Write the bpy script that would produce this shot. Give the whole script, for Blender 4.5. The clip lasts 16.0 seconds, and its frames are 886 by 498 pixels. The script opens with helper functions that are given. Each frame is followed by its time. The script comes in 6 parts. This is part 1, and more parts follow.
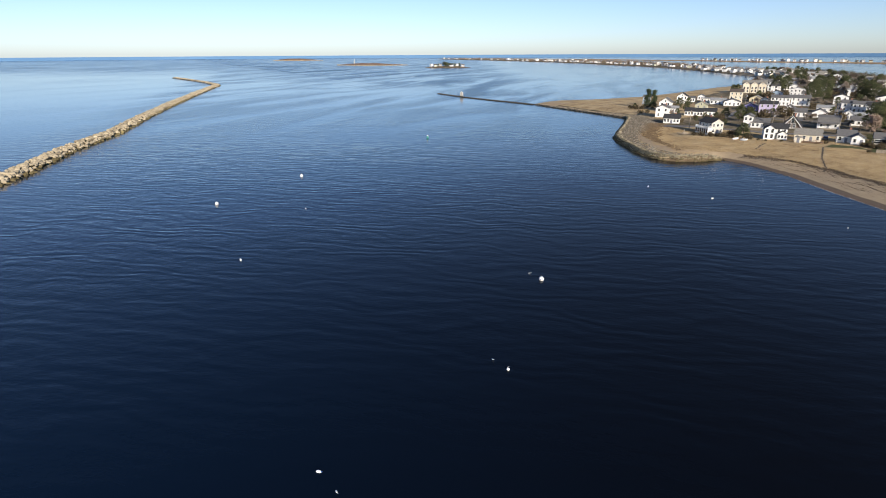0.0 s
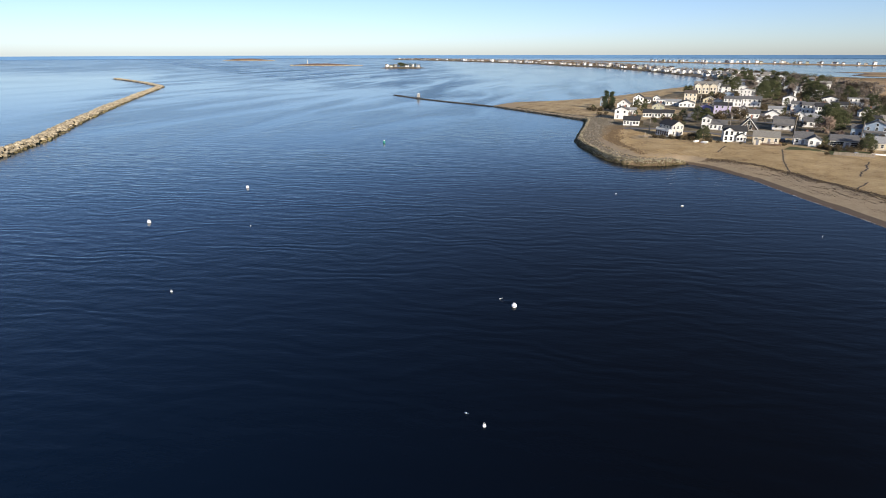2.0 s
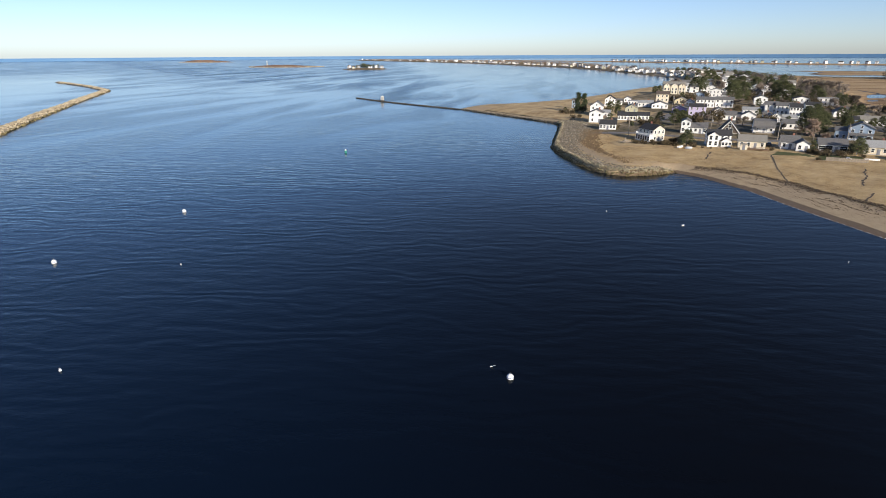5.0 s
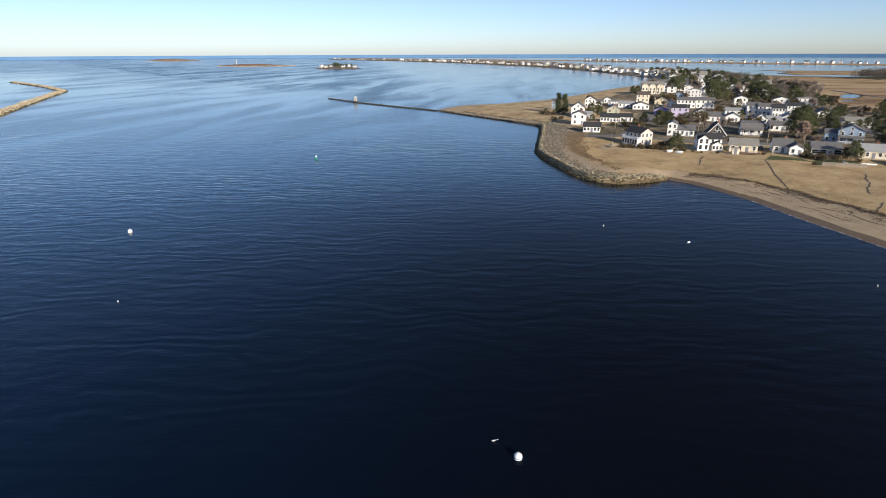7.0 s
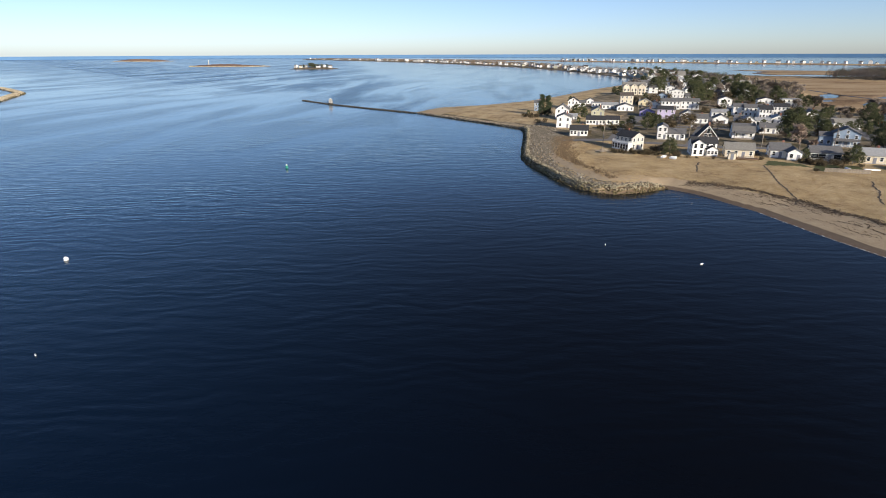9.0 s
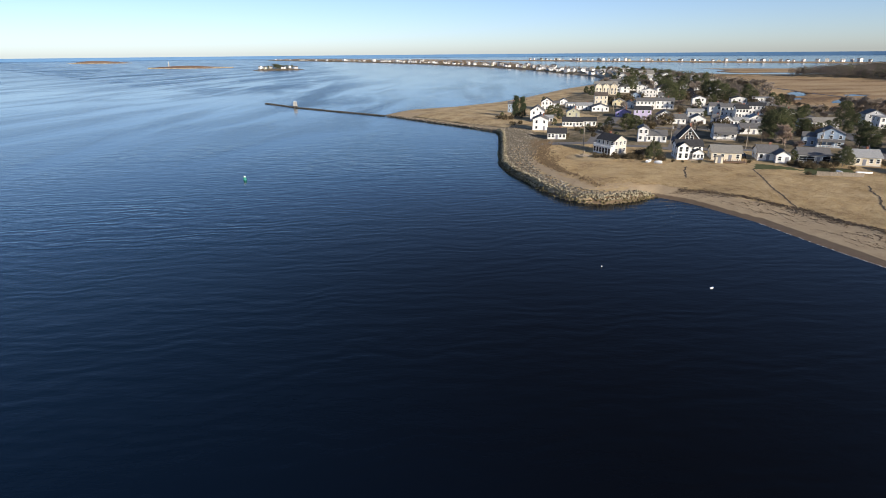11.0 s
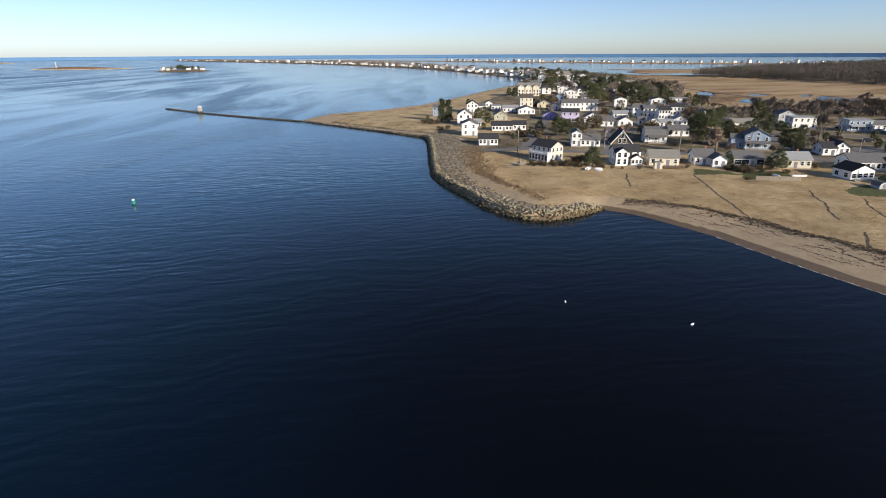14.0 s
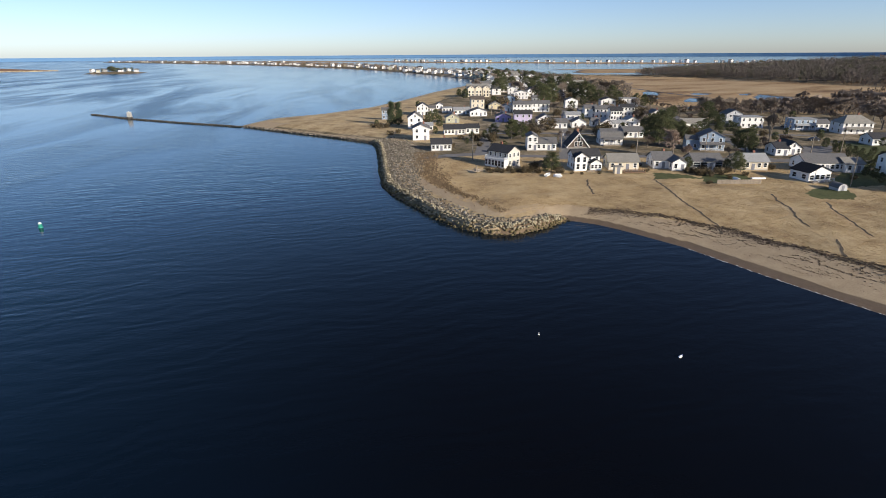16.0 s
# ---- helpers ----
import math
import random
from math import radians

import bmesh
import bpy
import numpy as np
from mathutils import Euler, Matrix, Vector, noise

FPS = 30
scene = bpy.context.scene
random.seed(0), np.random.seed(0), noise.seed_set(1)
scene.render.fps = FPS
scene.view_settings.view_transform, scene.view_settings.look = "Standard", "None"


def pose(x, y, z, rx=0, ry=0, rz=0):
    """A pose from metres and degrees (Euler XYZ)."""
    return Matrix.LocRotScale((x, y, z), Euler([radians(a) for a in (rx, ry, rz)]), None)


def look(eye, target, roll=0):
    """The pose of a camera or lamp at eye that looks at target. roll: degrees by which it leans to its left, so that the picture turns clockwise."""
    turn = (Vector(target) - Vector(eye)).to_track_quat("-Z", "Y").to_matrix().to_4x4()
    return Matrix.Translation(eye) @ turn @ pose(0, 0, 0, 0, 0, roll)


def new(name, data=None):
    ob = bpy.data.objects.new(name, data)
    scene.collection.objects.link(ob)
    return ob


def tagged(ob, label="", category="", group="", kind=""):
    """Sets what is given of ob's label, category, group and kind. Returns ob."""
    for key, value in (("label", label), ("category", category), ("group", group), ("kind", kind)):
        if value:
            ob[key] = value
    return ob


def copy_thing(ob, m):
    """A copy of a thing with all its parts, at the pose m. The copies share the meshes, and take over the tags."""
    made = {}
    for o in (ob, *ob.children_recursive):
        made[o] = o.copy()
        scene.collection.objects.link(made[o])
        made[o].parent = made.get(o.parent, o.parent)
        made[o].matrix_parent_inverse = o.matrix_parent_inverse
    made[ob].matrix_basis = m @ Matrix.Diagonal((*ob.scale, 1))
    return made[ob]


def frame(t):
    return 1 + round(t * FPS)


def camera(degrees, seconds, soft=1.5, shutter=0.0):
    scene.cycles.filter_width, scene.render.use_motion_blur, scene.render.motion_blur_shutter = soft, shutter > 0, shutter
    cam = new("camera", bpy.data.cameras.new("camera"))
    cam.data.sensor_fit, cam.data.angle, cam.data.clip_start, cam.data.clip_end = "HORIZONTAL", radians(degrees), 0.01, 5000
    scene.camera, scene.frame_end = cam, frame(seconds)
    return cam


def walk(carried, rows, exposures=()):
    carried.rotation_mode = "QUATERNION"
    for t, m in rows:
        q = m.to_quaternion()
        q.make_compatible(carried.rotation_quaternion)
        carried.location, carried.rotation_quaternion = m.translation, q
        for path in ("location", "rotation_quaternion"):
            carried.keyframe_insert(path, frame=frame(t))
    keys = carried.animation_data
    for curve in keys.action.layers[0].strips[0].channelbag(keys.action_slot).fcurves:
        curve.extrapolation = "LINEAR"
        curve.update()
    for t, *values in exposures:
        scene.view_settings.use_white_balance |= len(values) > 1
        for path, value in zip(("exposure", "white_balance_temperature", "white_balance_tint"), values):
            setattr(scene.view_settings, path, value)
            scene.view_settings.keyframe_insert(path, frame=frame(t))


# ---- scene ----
cam = camera(78.4, 16.0, soft=0.75)
PATH = [
    (0, (1.618, -1.02, 38.773), (1.527, 0.859, 38.093), -0.3),
    (0.5, (1.583, 1.662, 38.835), (1.517, 3.542, 38.156), -0.3),
    (1, (1.409, 4.462, 38.893), (1.377, 6.343, 38.213), -0.2),
    (1.5, (1.131, 7.43, 38.992), (1.146, 9.311, 38.312), -0.2),
    (2, (0.966, 10.418, 39.005), (1.023, 12.298, 38.326), -0.1),
    (2.5, (0.893, 13.637, 38.996), (0.981, 15.517, 38.319), -0.1),
    (3, (0.853, 17.166, 39.043), (0.964, 19.045, 38.366), -0.1),
    (3.5, (0.821, 20.807, 39.093), (0.945, 22.684, 38.414), -0.2),
    (4, (0.872, 24.37, 39.084), (1.008, 26.246, 38.406), -0.3),
    (6.5, (1.136, 42.901, 39.228), (1.379, 44.766, 38.548), -0.2),
    (7, (1.187, 46.715, 39.208), (1.448, 48.577, 38.527), -0.2),
    (7.5, (1.587, 50.691, 39.175), (1.861, 52.551, 38.494), -0.2),
    (8, (2.009, 54.432, 39.156), (2.3, 56.29, 38.474), -0.4),
    (8.5, (2.166, 58.226, 39.225), (2.48, 60.08, 38.542), -0.3),
    (9, (2.269, 61.761, 39.197), (2.605, 63.611, 38.516), -0.2),
    (11.5, (4.571, 79.981, 39.198), (5.053, 81.799, 38.516), -0.5),
    (12, (4.949, 83.194, 39.12), (5.486, 84.996, 38.439), -0.4),
    (12.5, (5.246, 86.336, 39.024), (5.83, 88.124, 38.344), -0.3),
    (13, (5.701, 89.452, 39.065), (6.331, 91.224, 38.385), -0.3),
    (13.5, (6.392, 92.529, 39.124), (7.058, 94.288, 38.443), -0.3),
    (14, (7.232, 95.531, 39.2), (7.928, 97.278, 38.519), -0.3),
    (14.5, (8.23, 98.411, 39.353), (8.955, 100.146, 38.672), -0.3),
    (15, (9.375, 101.31, 39.462), (10.135, 103.029, 38.778), -0.4),
    (15.5, (10.482, 104.172, 39.515), (11.286, 105.871, 38.832), -0.4),
    (16, (11.592, 107.002, 39.406), (12.444, 108.679, 38.725), -0.4),
]
walk(cam, [(t, look(eye, target, roll)) for t, eye, target, roll in PATH], [(0.0, 0.42, 6100, 10), (16.0, 0.42, 6100, 10)])

# ---- world, sun, exposure ----
SUN_EL, SUN_AZ = radians(19.0), radians(157.0)      # azimuth clockwise from +y
world = bpy.data.worlds.new("sky")
scene.world = world
world.use_nodes = True
wn = world.node_tree.nodes
sky = wn.new("ShaderNodeTexSky")
sky.sky_type = "NISHITA"
sky.sun_disc = False
sky.sun_elevation, sky.sun_rotation = SUN_EL, SUN_AZ
sky.air_density, sky.dust_density, sky.ozone_density = 0.7, 0.4, 2.5
wn["Background"].inputs["Strength"].default_value = 0.102
clear = wn.new("ShaderNodeMix")            # clear, cold winter air: a bluer sky
clear.data_type, clear.blend_type = "RGBA", "MULTIPLY"
clear.inputs[0].default_value = 1.0
clear.inputs[7].default_value = (1.05, 0.98, 1.01, 1)
world.node_tree.links.new(sky.outputs[0], clear.inputs[6])
world.node_tree.links.new(clear.outputs[2], wn["Background"].inputs["Color"])
sun_data = bpy.data.lights.new("sun", "SUN")
sun_data.energy, sun_data.angle, sun_data.color = 5.0, radians(0.5), (1.0, 0.86, 0.68)
sun = new("sun", sun_data)
sun_dir = Vector((math.sin(SUN_AZ) * math.cos(SUN_EL), math.cos(SUN_AZ) * math.cos(SUN_EL), math.sin(SUN_EL)))
sun.rotation_mode = "QUATERNION"
sun.rotation_quaternion = sun_dir.to_track_quat("Z", "Y")
sun.location = sun_dir * 500

# ---- materials ----
class Nodes:
    def __init__(self, name):
        self.m = bpy.data.materials.new(name)
        self.m.use_nodes = True
        self.t = self.m.node_tree
        self.b = self.t.nodes["Principled BSDF"]
        self.co = self.t.nodes.new("ShaderNodeTexCoord")

    def n(self, kind, **inputs):
        node = self.t.nodes.new(kind)
        for k, v in inputs.items():
            self.put(node, k, v)
        return node

    def put(self, node, key, v):
        sock = node.inputs[int(key[1:])] if key[0] == "i" and key[1:].isdigit() else node.inputs[key]
        if isinstance(v, bpy.types.NodeSocket):
            self.t.links.new(v, sock)
        else:
            sock.default_value = v

    def noise(self, scale, detail=3, vec=None, rough=0.55):
        return self.n("ShaderNodeTexNoise", Vector=vec or self.co.outputs["Object"], Scale=scale, Detail=detail, Roughness=rough).outputs["Fac"]

    def ramp(self, fac, *stops):
        r = self.t.nodes.new("ShaderNodeValToRGB")
        self.t.links.new(fac, r.inputs[0])
        e = r.color_ramp.elements
        while len(e) < len(stops):
            e.new(0.5)
        for el, (p, c) in zip(e, stops):
            el.position = p
            el.color = (*c, 1) if len(c) == 3 else c
        return r.outputs[0]

    def mix(self, fac, a, b, mode="MIX"):
        x = self.t.nodes.new("ShaderNodeMix")
        x.data_type, x.blend_type = "RGBA", mode
        for s, v in ((x.inputs[0], fac), (x.inputs[6], a), (x.inputs[7], b)):
            if isinstance(v, bpy.types.NodeSocket):
                self.t.links.new(v, s)
            else:
                s.default_value = v if not isinstance(v, tuple) else (*v, 1)
        return x.outputs[2]

    def math(self, op, a, b=0.0, clamp=False):
        x = self.t.nodes.new("ShaderNodeMath")
        x.operation, x.use_clamp = op, clamp
        for s, v in zip(x.inputs, (a, b)):
            if isinstance(v, bpy.types.NodeSocket):
                self.t.links.new(v, s)
            else:
                s.default_value = v
        return x.outputs[0]

    def scaled(self, sx, sy, sz=1.0, rz=0.0, source="Object"):
        x = self.n("ShaderNodeMapping", Vector=self.co.outputs[source])
        x.inputs["Scale"].default_value = (sx, sy, sz)
        x.inputs["Rotation"].default_value = (0, 0, radians(rz))
        return x.outputs[0]

    def bump(self, height, strength=0.5, distance=0.1):
        return self.n("ShaderNodeBump", Height=height, Strength=strength, Distance=distance).outputs[0]

    def done(self, color=None, rough=0.8, normal=None, metal=0.0, spec=0.5):
        for k, v in (("Base Color", color), ("Roughness", rough), ("Normal", normal), ("Metallic", metal), ("Specular IOR Level", spec)):
            if v is not None:
                self.put(self.b, k, (*v, 1) if isinstance(v, tuple) else v)
        return self.m


def varied(name, a, b, rough=0.8, scale=0.6, bump=0.25, fine=9.0, spec=0.4):
    """Two tones mixed by a coarse and a fine noise, a shift per object, fine relief."""
    q = Nodes(name)
    coarse, small = q.noise(scale, 3), q.noise(fine, 4)
    info = q.n("ShaderNodeObjectInfo").outputs["Random"]
    f = q.math("ADD", q.math("MULTIPLY", coarse, 0.6), q.math("MULTIPLY", small, 0.4))
    f = q.math("ADD", f, q.math("MULTIPLY", q.math("SUBTRACT", info, 0.5), 0.25), True)
    return q.done(q.ramp(f, (0.3, a), (0.7, b)), rough, q.bump(small, bump, 0.05), spec=spec)


def island(name, *stops, rough=0.85, spec=0.3):
    """Colour by mesh island, for leaves, tufts and joined stones."""
    q = Nodes(name)
    r = q.n("ShaderNodeNewGeometry").outputs["Random Per Island"]
    small = q.noise(3.0, 3)
    f = q.math("ADD", q.math("MULTIPLY", r, 0.8), q.math("MULTIPLY", small, 0.2), True)
    return q.done(q.ramp(f, *stops), rough, q.bump(q.noise(12.0, 3), 0.3, 0.05), spec=spec)


def siding(name, a, b):
    """Painted clapboard: horizontal laps, a little dirt."""
    q = Nodes(name)
    sep = q.n("ShaderNodeSeparateXYZ", Vector=q.co.outputs["Object"]).outputs[2]
    lap = q.math("FRACT", q.math("MULTIPLY", sep, 6.5))
    dirt = q.noise(0.7, 4)
    info = q.n("ShaderNodeObjectInfo").outputs["Random"]
    f = q.math("ADD", dirt, q.math("MULTIPLY", q.math("SUBTRACT", info, 0.5), 0.3), True)
    return q.done(q.ramp(f, (0.3, a), (0.7, b)), 0.6, q.bump(lap, 0.35, 0.03))


def shingle(name, a, b):
    """Asphalt roof shingles: courses and mottling."""
    q = Nodes(name)
    br = q.n("ShaderNodeTexBrick", Vector=q.co.outputs["Object"], Scale=2.0)
    br.inputs["Color1"].default_value = (*a, 1)
    br.inputs["Color2"].default_value = (*b, 1)
    br.inputs["Mortar"].default_value = (*[c * 0.6 for c in a], 1)
    br.inputs["Mortar Size"].default_value = 0.015
    worn = q.mix(q.math("MULTIPLY", q.noise(0.5, 4), 0.5), br.outputs["Color"], b)
    return q.done(worn, 0.9, q.bump(q.noise(7.0, 3), 0.3, 0.04), spec=0.25)


WHITE = siding("white_paint", (0.70, 0.69, 0.66), (0.84, 0.83, 0.80))
CREAM = siding("cream_paint", (0.60, 0.53, 0.40), (0.72, 0.65, 0.51))
GREY = siding("grey_paint", (0.36, 0.37, 0.38), (0.47, 0.48, 0.49))
BLUE = siding("blue_grey_paint", (0.20, 0.27, 0.36), (0.28, 0.36, 0.46))
LAVENDER = siding("lavender_paint", (0.50, 0.44, 0.62), (0.62, 0.56, 0.72))
PURPLE = siding("purple_paint", (0.28, 0.24, 0.48), (0.38, 0.33, 0.58))
SAGE = siding("sage_paint", (0.38, 0.38, 0.27), (0.50, 0.49, 0.36))
BROWN = siding("brown_stain", (0.10, 0.075, 0.055), (0.17, 0.13, 0.10))
YELLOW = siding("yellow_paint", (0.62, 0.54, 0.34), (0.72, 0.64, 0.44))
R_DARK = shingle("dark_shingle", (0.030, 0.031, 0.034), (0.060, 0.060, 0.062))
R_BLACK = shingle("black_shingle", (0.012, 0.012, 0.014), (0.024, 0.024, 0.026))
R_GREY = shingle("grey_shingle", (0.11, 0.11, 0.11), (0.17, 0.165, 0.16))
R_TAN = shingle("tan_shingle", (0.20, 0.19, 0.165), (0.29, 0.275, 0.24))
R_PALE = shingle("pale_shingle", (0.27, 0.28, 0.28), (0.36, 0.36, 0.35))
R_BROWN = shingle("brown_shingle", (0.085, 0.07, 0.058), (0.14, 0.115, 0.095))
SHAKE = siding("pale_shake", (0.46, 0.43, 0.37), (0.58, 0.55, 0.48))
TRIM = varied("white_trim", (0.72, 0.72, 0.70), (0.82, 0.82, 0.80), 0.5)
CONCRETE = varied("concrete", (0.30, 0.29, 0.27), (0.42, 0.41, 0.38), 0.9)
BRICK = varied("chimney_brick", (0.20, 0.085, 0.06), (0.32, 0.16, 0.11), 0.9, 2.0)
WOOD = varied("weathered_wood", (0.20, 0.17, 0.13), (0.34, 0.29, 0.23), 0.85, 1.5)
DECKWOOD = varied("brown_deck_wood", (0.14, 0.09, 0.055), (0.24, 0.16, 0.10), 0.85, 1.5)
DOORPAINT = varied("door_paint", (0.16, 0.17, 0.20), (0.24, 0.25, 0.28), 0.5)
BARK = varied("bark", (0.10, 0.085, 0.07), (0.19, 0.165, 0.14), 0.95, 2.0)
TWIG = varied("bare_twigs", (0.17, 0.14, 0.112), (0.29, 0.24, 0.195), 0.95, 1.0)
REDTWIG = varied("reddish_twigs", (0.22, 0.16, 0.12), (0.34, 0.26, 0.20), 0.95, 1.0)
PINE = island("pine_needles", (0.1, (0.034, 0.043, 0.019)), (0.6, (0.08, 0.09, 0.038)), (1.0, (0.14, 0.14, 0.062)))
CEDAR = island("cedar_needles", (0.1, (0.025, 0.040, 0.020)), (0.9, (0.085, 0.105, 0.05)))
SHRUB = island("shrub_leaves", (0.1, (0.05, 0.042, 0.02)), (0.9, (0.14, 0.105, 0.06)))
FLOAT = varied("white_float", (0.78, 0.78, 0.76), (0.86, 0.86, 0.84), 0.35)
BLUEBAND = varied("blue_band", (0.02, 0.06, 0.25), (0.03, 0.09, 0.32), 0.4)
GREENBUOY = varied("green_buoy_paint", (0.02, 0.20, 0.15), (0.04, 0.28, 0.21), 0.45)
REDPAINT = varied("red_car_paint", (0.40, 0.02, 0.02), (0.50, 0.03, 0.03), 0.25)
DARKPAINT = varied("dark_car_paint", (0.02, 0.022, 0.03), (0.04, 0.042, 0.05), 0.25)
SILVER = varied("silver_car_paint", (0.40, 0.41, 0.42), (0.5, 0.51, 0.52), 0.3)
RUBBER = varied("tyre_rubber", (0.015, 0.015, 0.015), (0.03, 0.03, 0.03), 0.9)
FOAM = varied("foam", (0.62, 0.63, 0.62), (0.78, 0.78, 0.76), 0.9)
WEED = island("dry_seaweed", (0.0, (0.075, 0.052, 0.032)), (1.0, (0.22, 0.16, 0.10)))
MUD = varied("creek_mud", (0.025, 0.02, 0.015), (0.06, 0.048, 0.034), 0.5, 0.3)
SOIL = varied("dark_path_soil", (0.055, 0.042, 0.028), (0.10, 0.078, 0.052), 0.95, 1.0)
q = Nodes("window_glass")
GLASS = q.done((0.02, 0.025, 0.03), 0.08, None, spec=0.6)
STONE = island("pale_granite", (0.0, (0.15, 0.125, 0.085)), (0.35, (0.32, 0.27, 0.185)), (1.0, (0.54, 0.46, 0.32)), rough=0.9)
RIMSTONE = island("olive_granite", (0.0, (0.10, 0.086, 0.055)), (0.4, (0.23, 0.20, 0.13)), (1.0, (0.44, 0.385, 0.265)), rough=0.9)
GREYSTONE = island("grey_riprap", (0.0, (0.075, 0.062, 0.045)), (0.6, (0.18, 0.155, 0.115)), (1.0, (0.42, 0.375, 0.30)), rough=0.9)
WETSTONE = island("weedy_stone", (0.0, (0.045, 0.038, 0.02)), (0.6, (0.13, 0.105, 0.05)), (1.0, (0.30, 0.25, 0.12)), rough=0.75)
DARKSTONE = island("dark_wet_stone", (0.0, (0.02, 0.019, 0.017)), (0.8, (0.075, 0.068, 0.055)), (1.0, (0.16, 0.145, 0.12)), rough=0.7)
q = Nodes("dune_grass")
tone = q.math("ADD", q.math("MULTIPLY", q.n("ShaderNodeNewGeometry").outputs["Random Per Island"], 0.16), q.math("ADD", q.math("MULTIPLY", q.noise(0.12, 5), 0.55), q.math("MULTIPLY", q.noise(0.7, 3), 0.3)), True)
GRASS = q.done(q.ramp(tone, (0.26, (0.28, 0.195, 0.10)), (0.54, (0.50, 0.375, 0.20)), (0.82, (0.64, 0.50, 0.29))), 0.9, None, spec=0.2)
DRYWEED = island("dry_brown_weeds", (0.0, (0.09, 0.06, 0.036)), (0.6, (0.19, 0.135, 0.08)), (1.0, (0.34, 0.26, 0.16)))
WOODS = island("bare_woods", (0.0, (0.07, 0.058, 0.050)), (0.55, (0.125, 0.104, 0.09)), (1.0, (0.20, 0.168, 0.145)))
REDBRUSH = island("reddish_brush", (0.0, (0.10, 0.070, 0.050)), (0.55, (0.20, 0.145, 0.105)), (1.0, (0.32, 0.25, 0.19)))
BRUSH = island("dark_brush", (0.0, (0.035, 0.028, 0.02)), (0.55, (0.085, 0.066, 0.05)), (1.0, (0.17, 0.135, 0.105)))
WOODPINE = island("wood_pines", (0.0, (0.03, 0.038, 0.02)), (1.0, (0.11, 0.115, 0.058)))
HEATH = varied("red_heath", (0.17, 0.095, 0.055), (0.27, 0.17, 0.10), 0.95, 0.02, 0.4, 0.3)

# ground: zones blended by two masks, each zone mottled
q = Nodes("ground")
za = q.n("ShaderNodeVertexColor"); za.layer_name = "zone_a"
zb = q.n("ShaderNodeVertexColor"); zb.layer_name = "zone_b"
A = q.n("ShaderNodeSeparateColor", Color=za.outputs[0])
B = q.n("ShaderNodeSeparateColor", Color=zb.outputs[0])
big, mid, small = q.noise(0.05, 4), q.noise(0.5, 4), q.noise(4.0, 4)
both = q.math("ADD", q.math("MULTIPLY", mid, 0.5), q.math("MULTIPLY", small, 0.5))
yard = q.ramp(q.math("ADD", q.math("MULTIPLY", q.noise(0.09, 4), 0.5), q.math("MULTIPLY", both, 0.5)), (0.38, (0.06, 0.054, 0.028)), (0.5, (0.17, 0.135, 0.08)), (0.62, (0.36, 0.285, 0.18)))
sand = q.ramp(both, (0.3, (0.33, 0.245, 0.15)), (0.7, (0.47, 0.37, 0.235)))
dune = q.ramp(q.math("ADD", q.math("MULTIPLY", q.noise(0.11, 5), 0.5), q.math("MULTIPLY", both, 0.5)), (0.38, (0.23, 0.155, 0.08)), (0.5, (0.43, 0.32, 0.17)), (0.62, (0.56, 0.435, 0.25)))
road = q.ramp(both, (0.3, (0.13, 0.125, 0.12)), (0.7, (0.22, 0.21, 0.195)))
lawn = q.ramp(both, (0.3, (0.05, 0.062, 0.022)), (0.7, (0.12, 0.125, 0.05)))
marsh = q.ramp(q.math("ADD", q.math("MULTIPLY", q.noise(1.0, 5, q.scaled(0.012, 0.035, 1, 30)), 0.6), q.math("MULTIPLY", both, 0.4)), (0.38, (0.15, 0.09, 0.045)), (0.47, (0.33, 0.22, 0.11)), (0.62, (0.46, 0.34, 0.19)))
wet = q.ramp(both, (0.3, (0.11, 0.075, 0.042)), (0.7, (0.18, 0.128, 0.076)))
jig = q.math("MULTIPLY", q.math("SUBTRACT", both, 0.5), 0.9)
def edge(sock):
    return q.math("MULTIPLY", q.math("SUBTRACT", q.math("ADD", sock, jig), 0.35), 3.3, True)
c = q.mix(edge(A.outputs[1]), yard, dune)
c = q.mix(edge(B.outputs[1]), c, marsh)
c = q.mix(edge(A.outputs[0]), c, sand)
c = q.mix(edge(B.outputs[2]), c, wet)
c = q.mix(edge(B.outputs[0]), c, lawn)
c = q.mix(edge(A.outputs[2]), c, road)
sheen = edge(B.outputs[2])      # the wet foreshore shines
GROUND = q.done(c, q.math("SUBTRACT", 0.95, q.math("MULTIPLY", sheen, 0.25)), q.bump(q.math("MULTIPLY", q.math("ADD", mid, small), q.math("SUBTRACT", 1.0, q.math("MULTIPLY", sheen, 0.85))), 0.5, 0.15), spec=q.math("ADD", 0.2, q.math("MULTIPLY", sheen, 0.3)))

# water: wave trains, chop, ripples, slicks and tide streaks
q = Nodes("sea_water")


def stretched(angle, sx, sy):
    """Object coordinates turned by an angle, then scaled, so that a noise runs along that direction."""
    a = q.n("ShaderNodeMapping", Vector=q.co.outputs["Object"])
    a.inputs["Rotation"].default_value = (0, 0, radians(angle))
    b = q.n("ShaderNodeMapping", Vector=a.outputs[0])
    b.inputs["Scale"].default_value = (sx, sy, 1)
    return b.outputs[0]


def ease(lo, hi, v):
    x = q.n("ShaderNodeMapRange", Value=v)
    x.interpolation_type = "SMOOTHSTEP"
    x.inputs["From Min"].default_value, x.inputs["From Max"].default_value = lo, hi
    return x.outputs[0]


where = q.n("ShaderNodeSeparateXYZ", Vector=q.co.outputs["Object"])
wx_, wy_ = where.outputs[0], where.outputs[1]
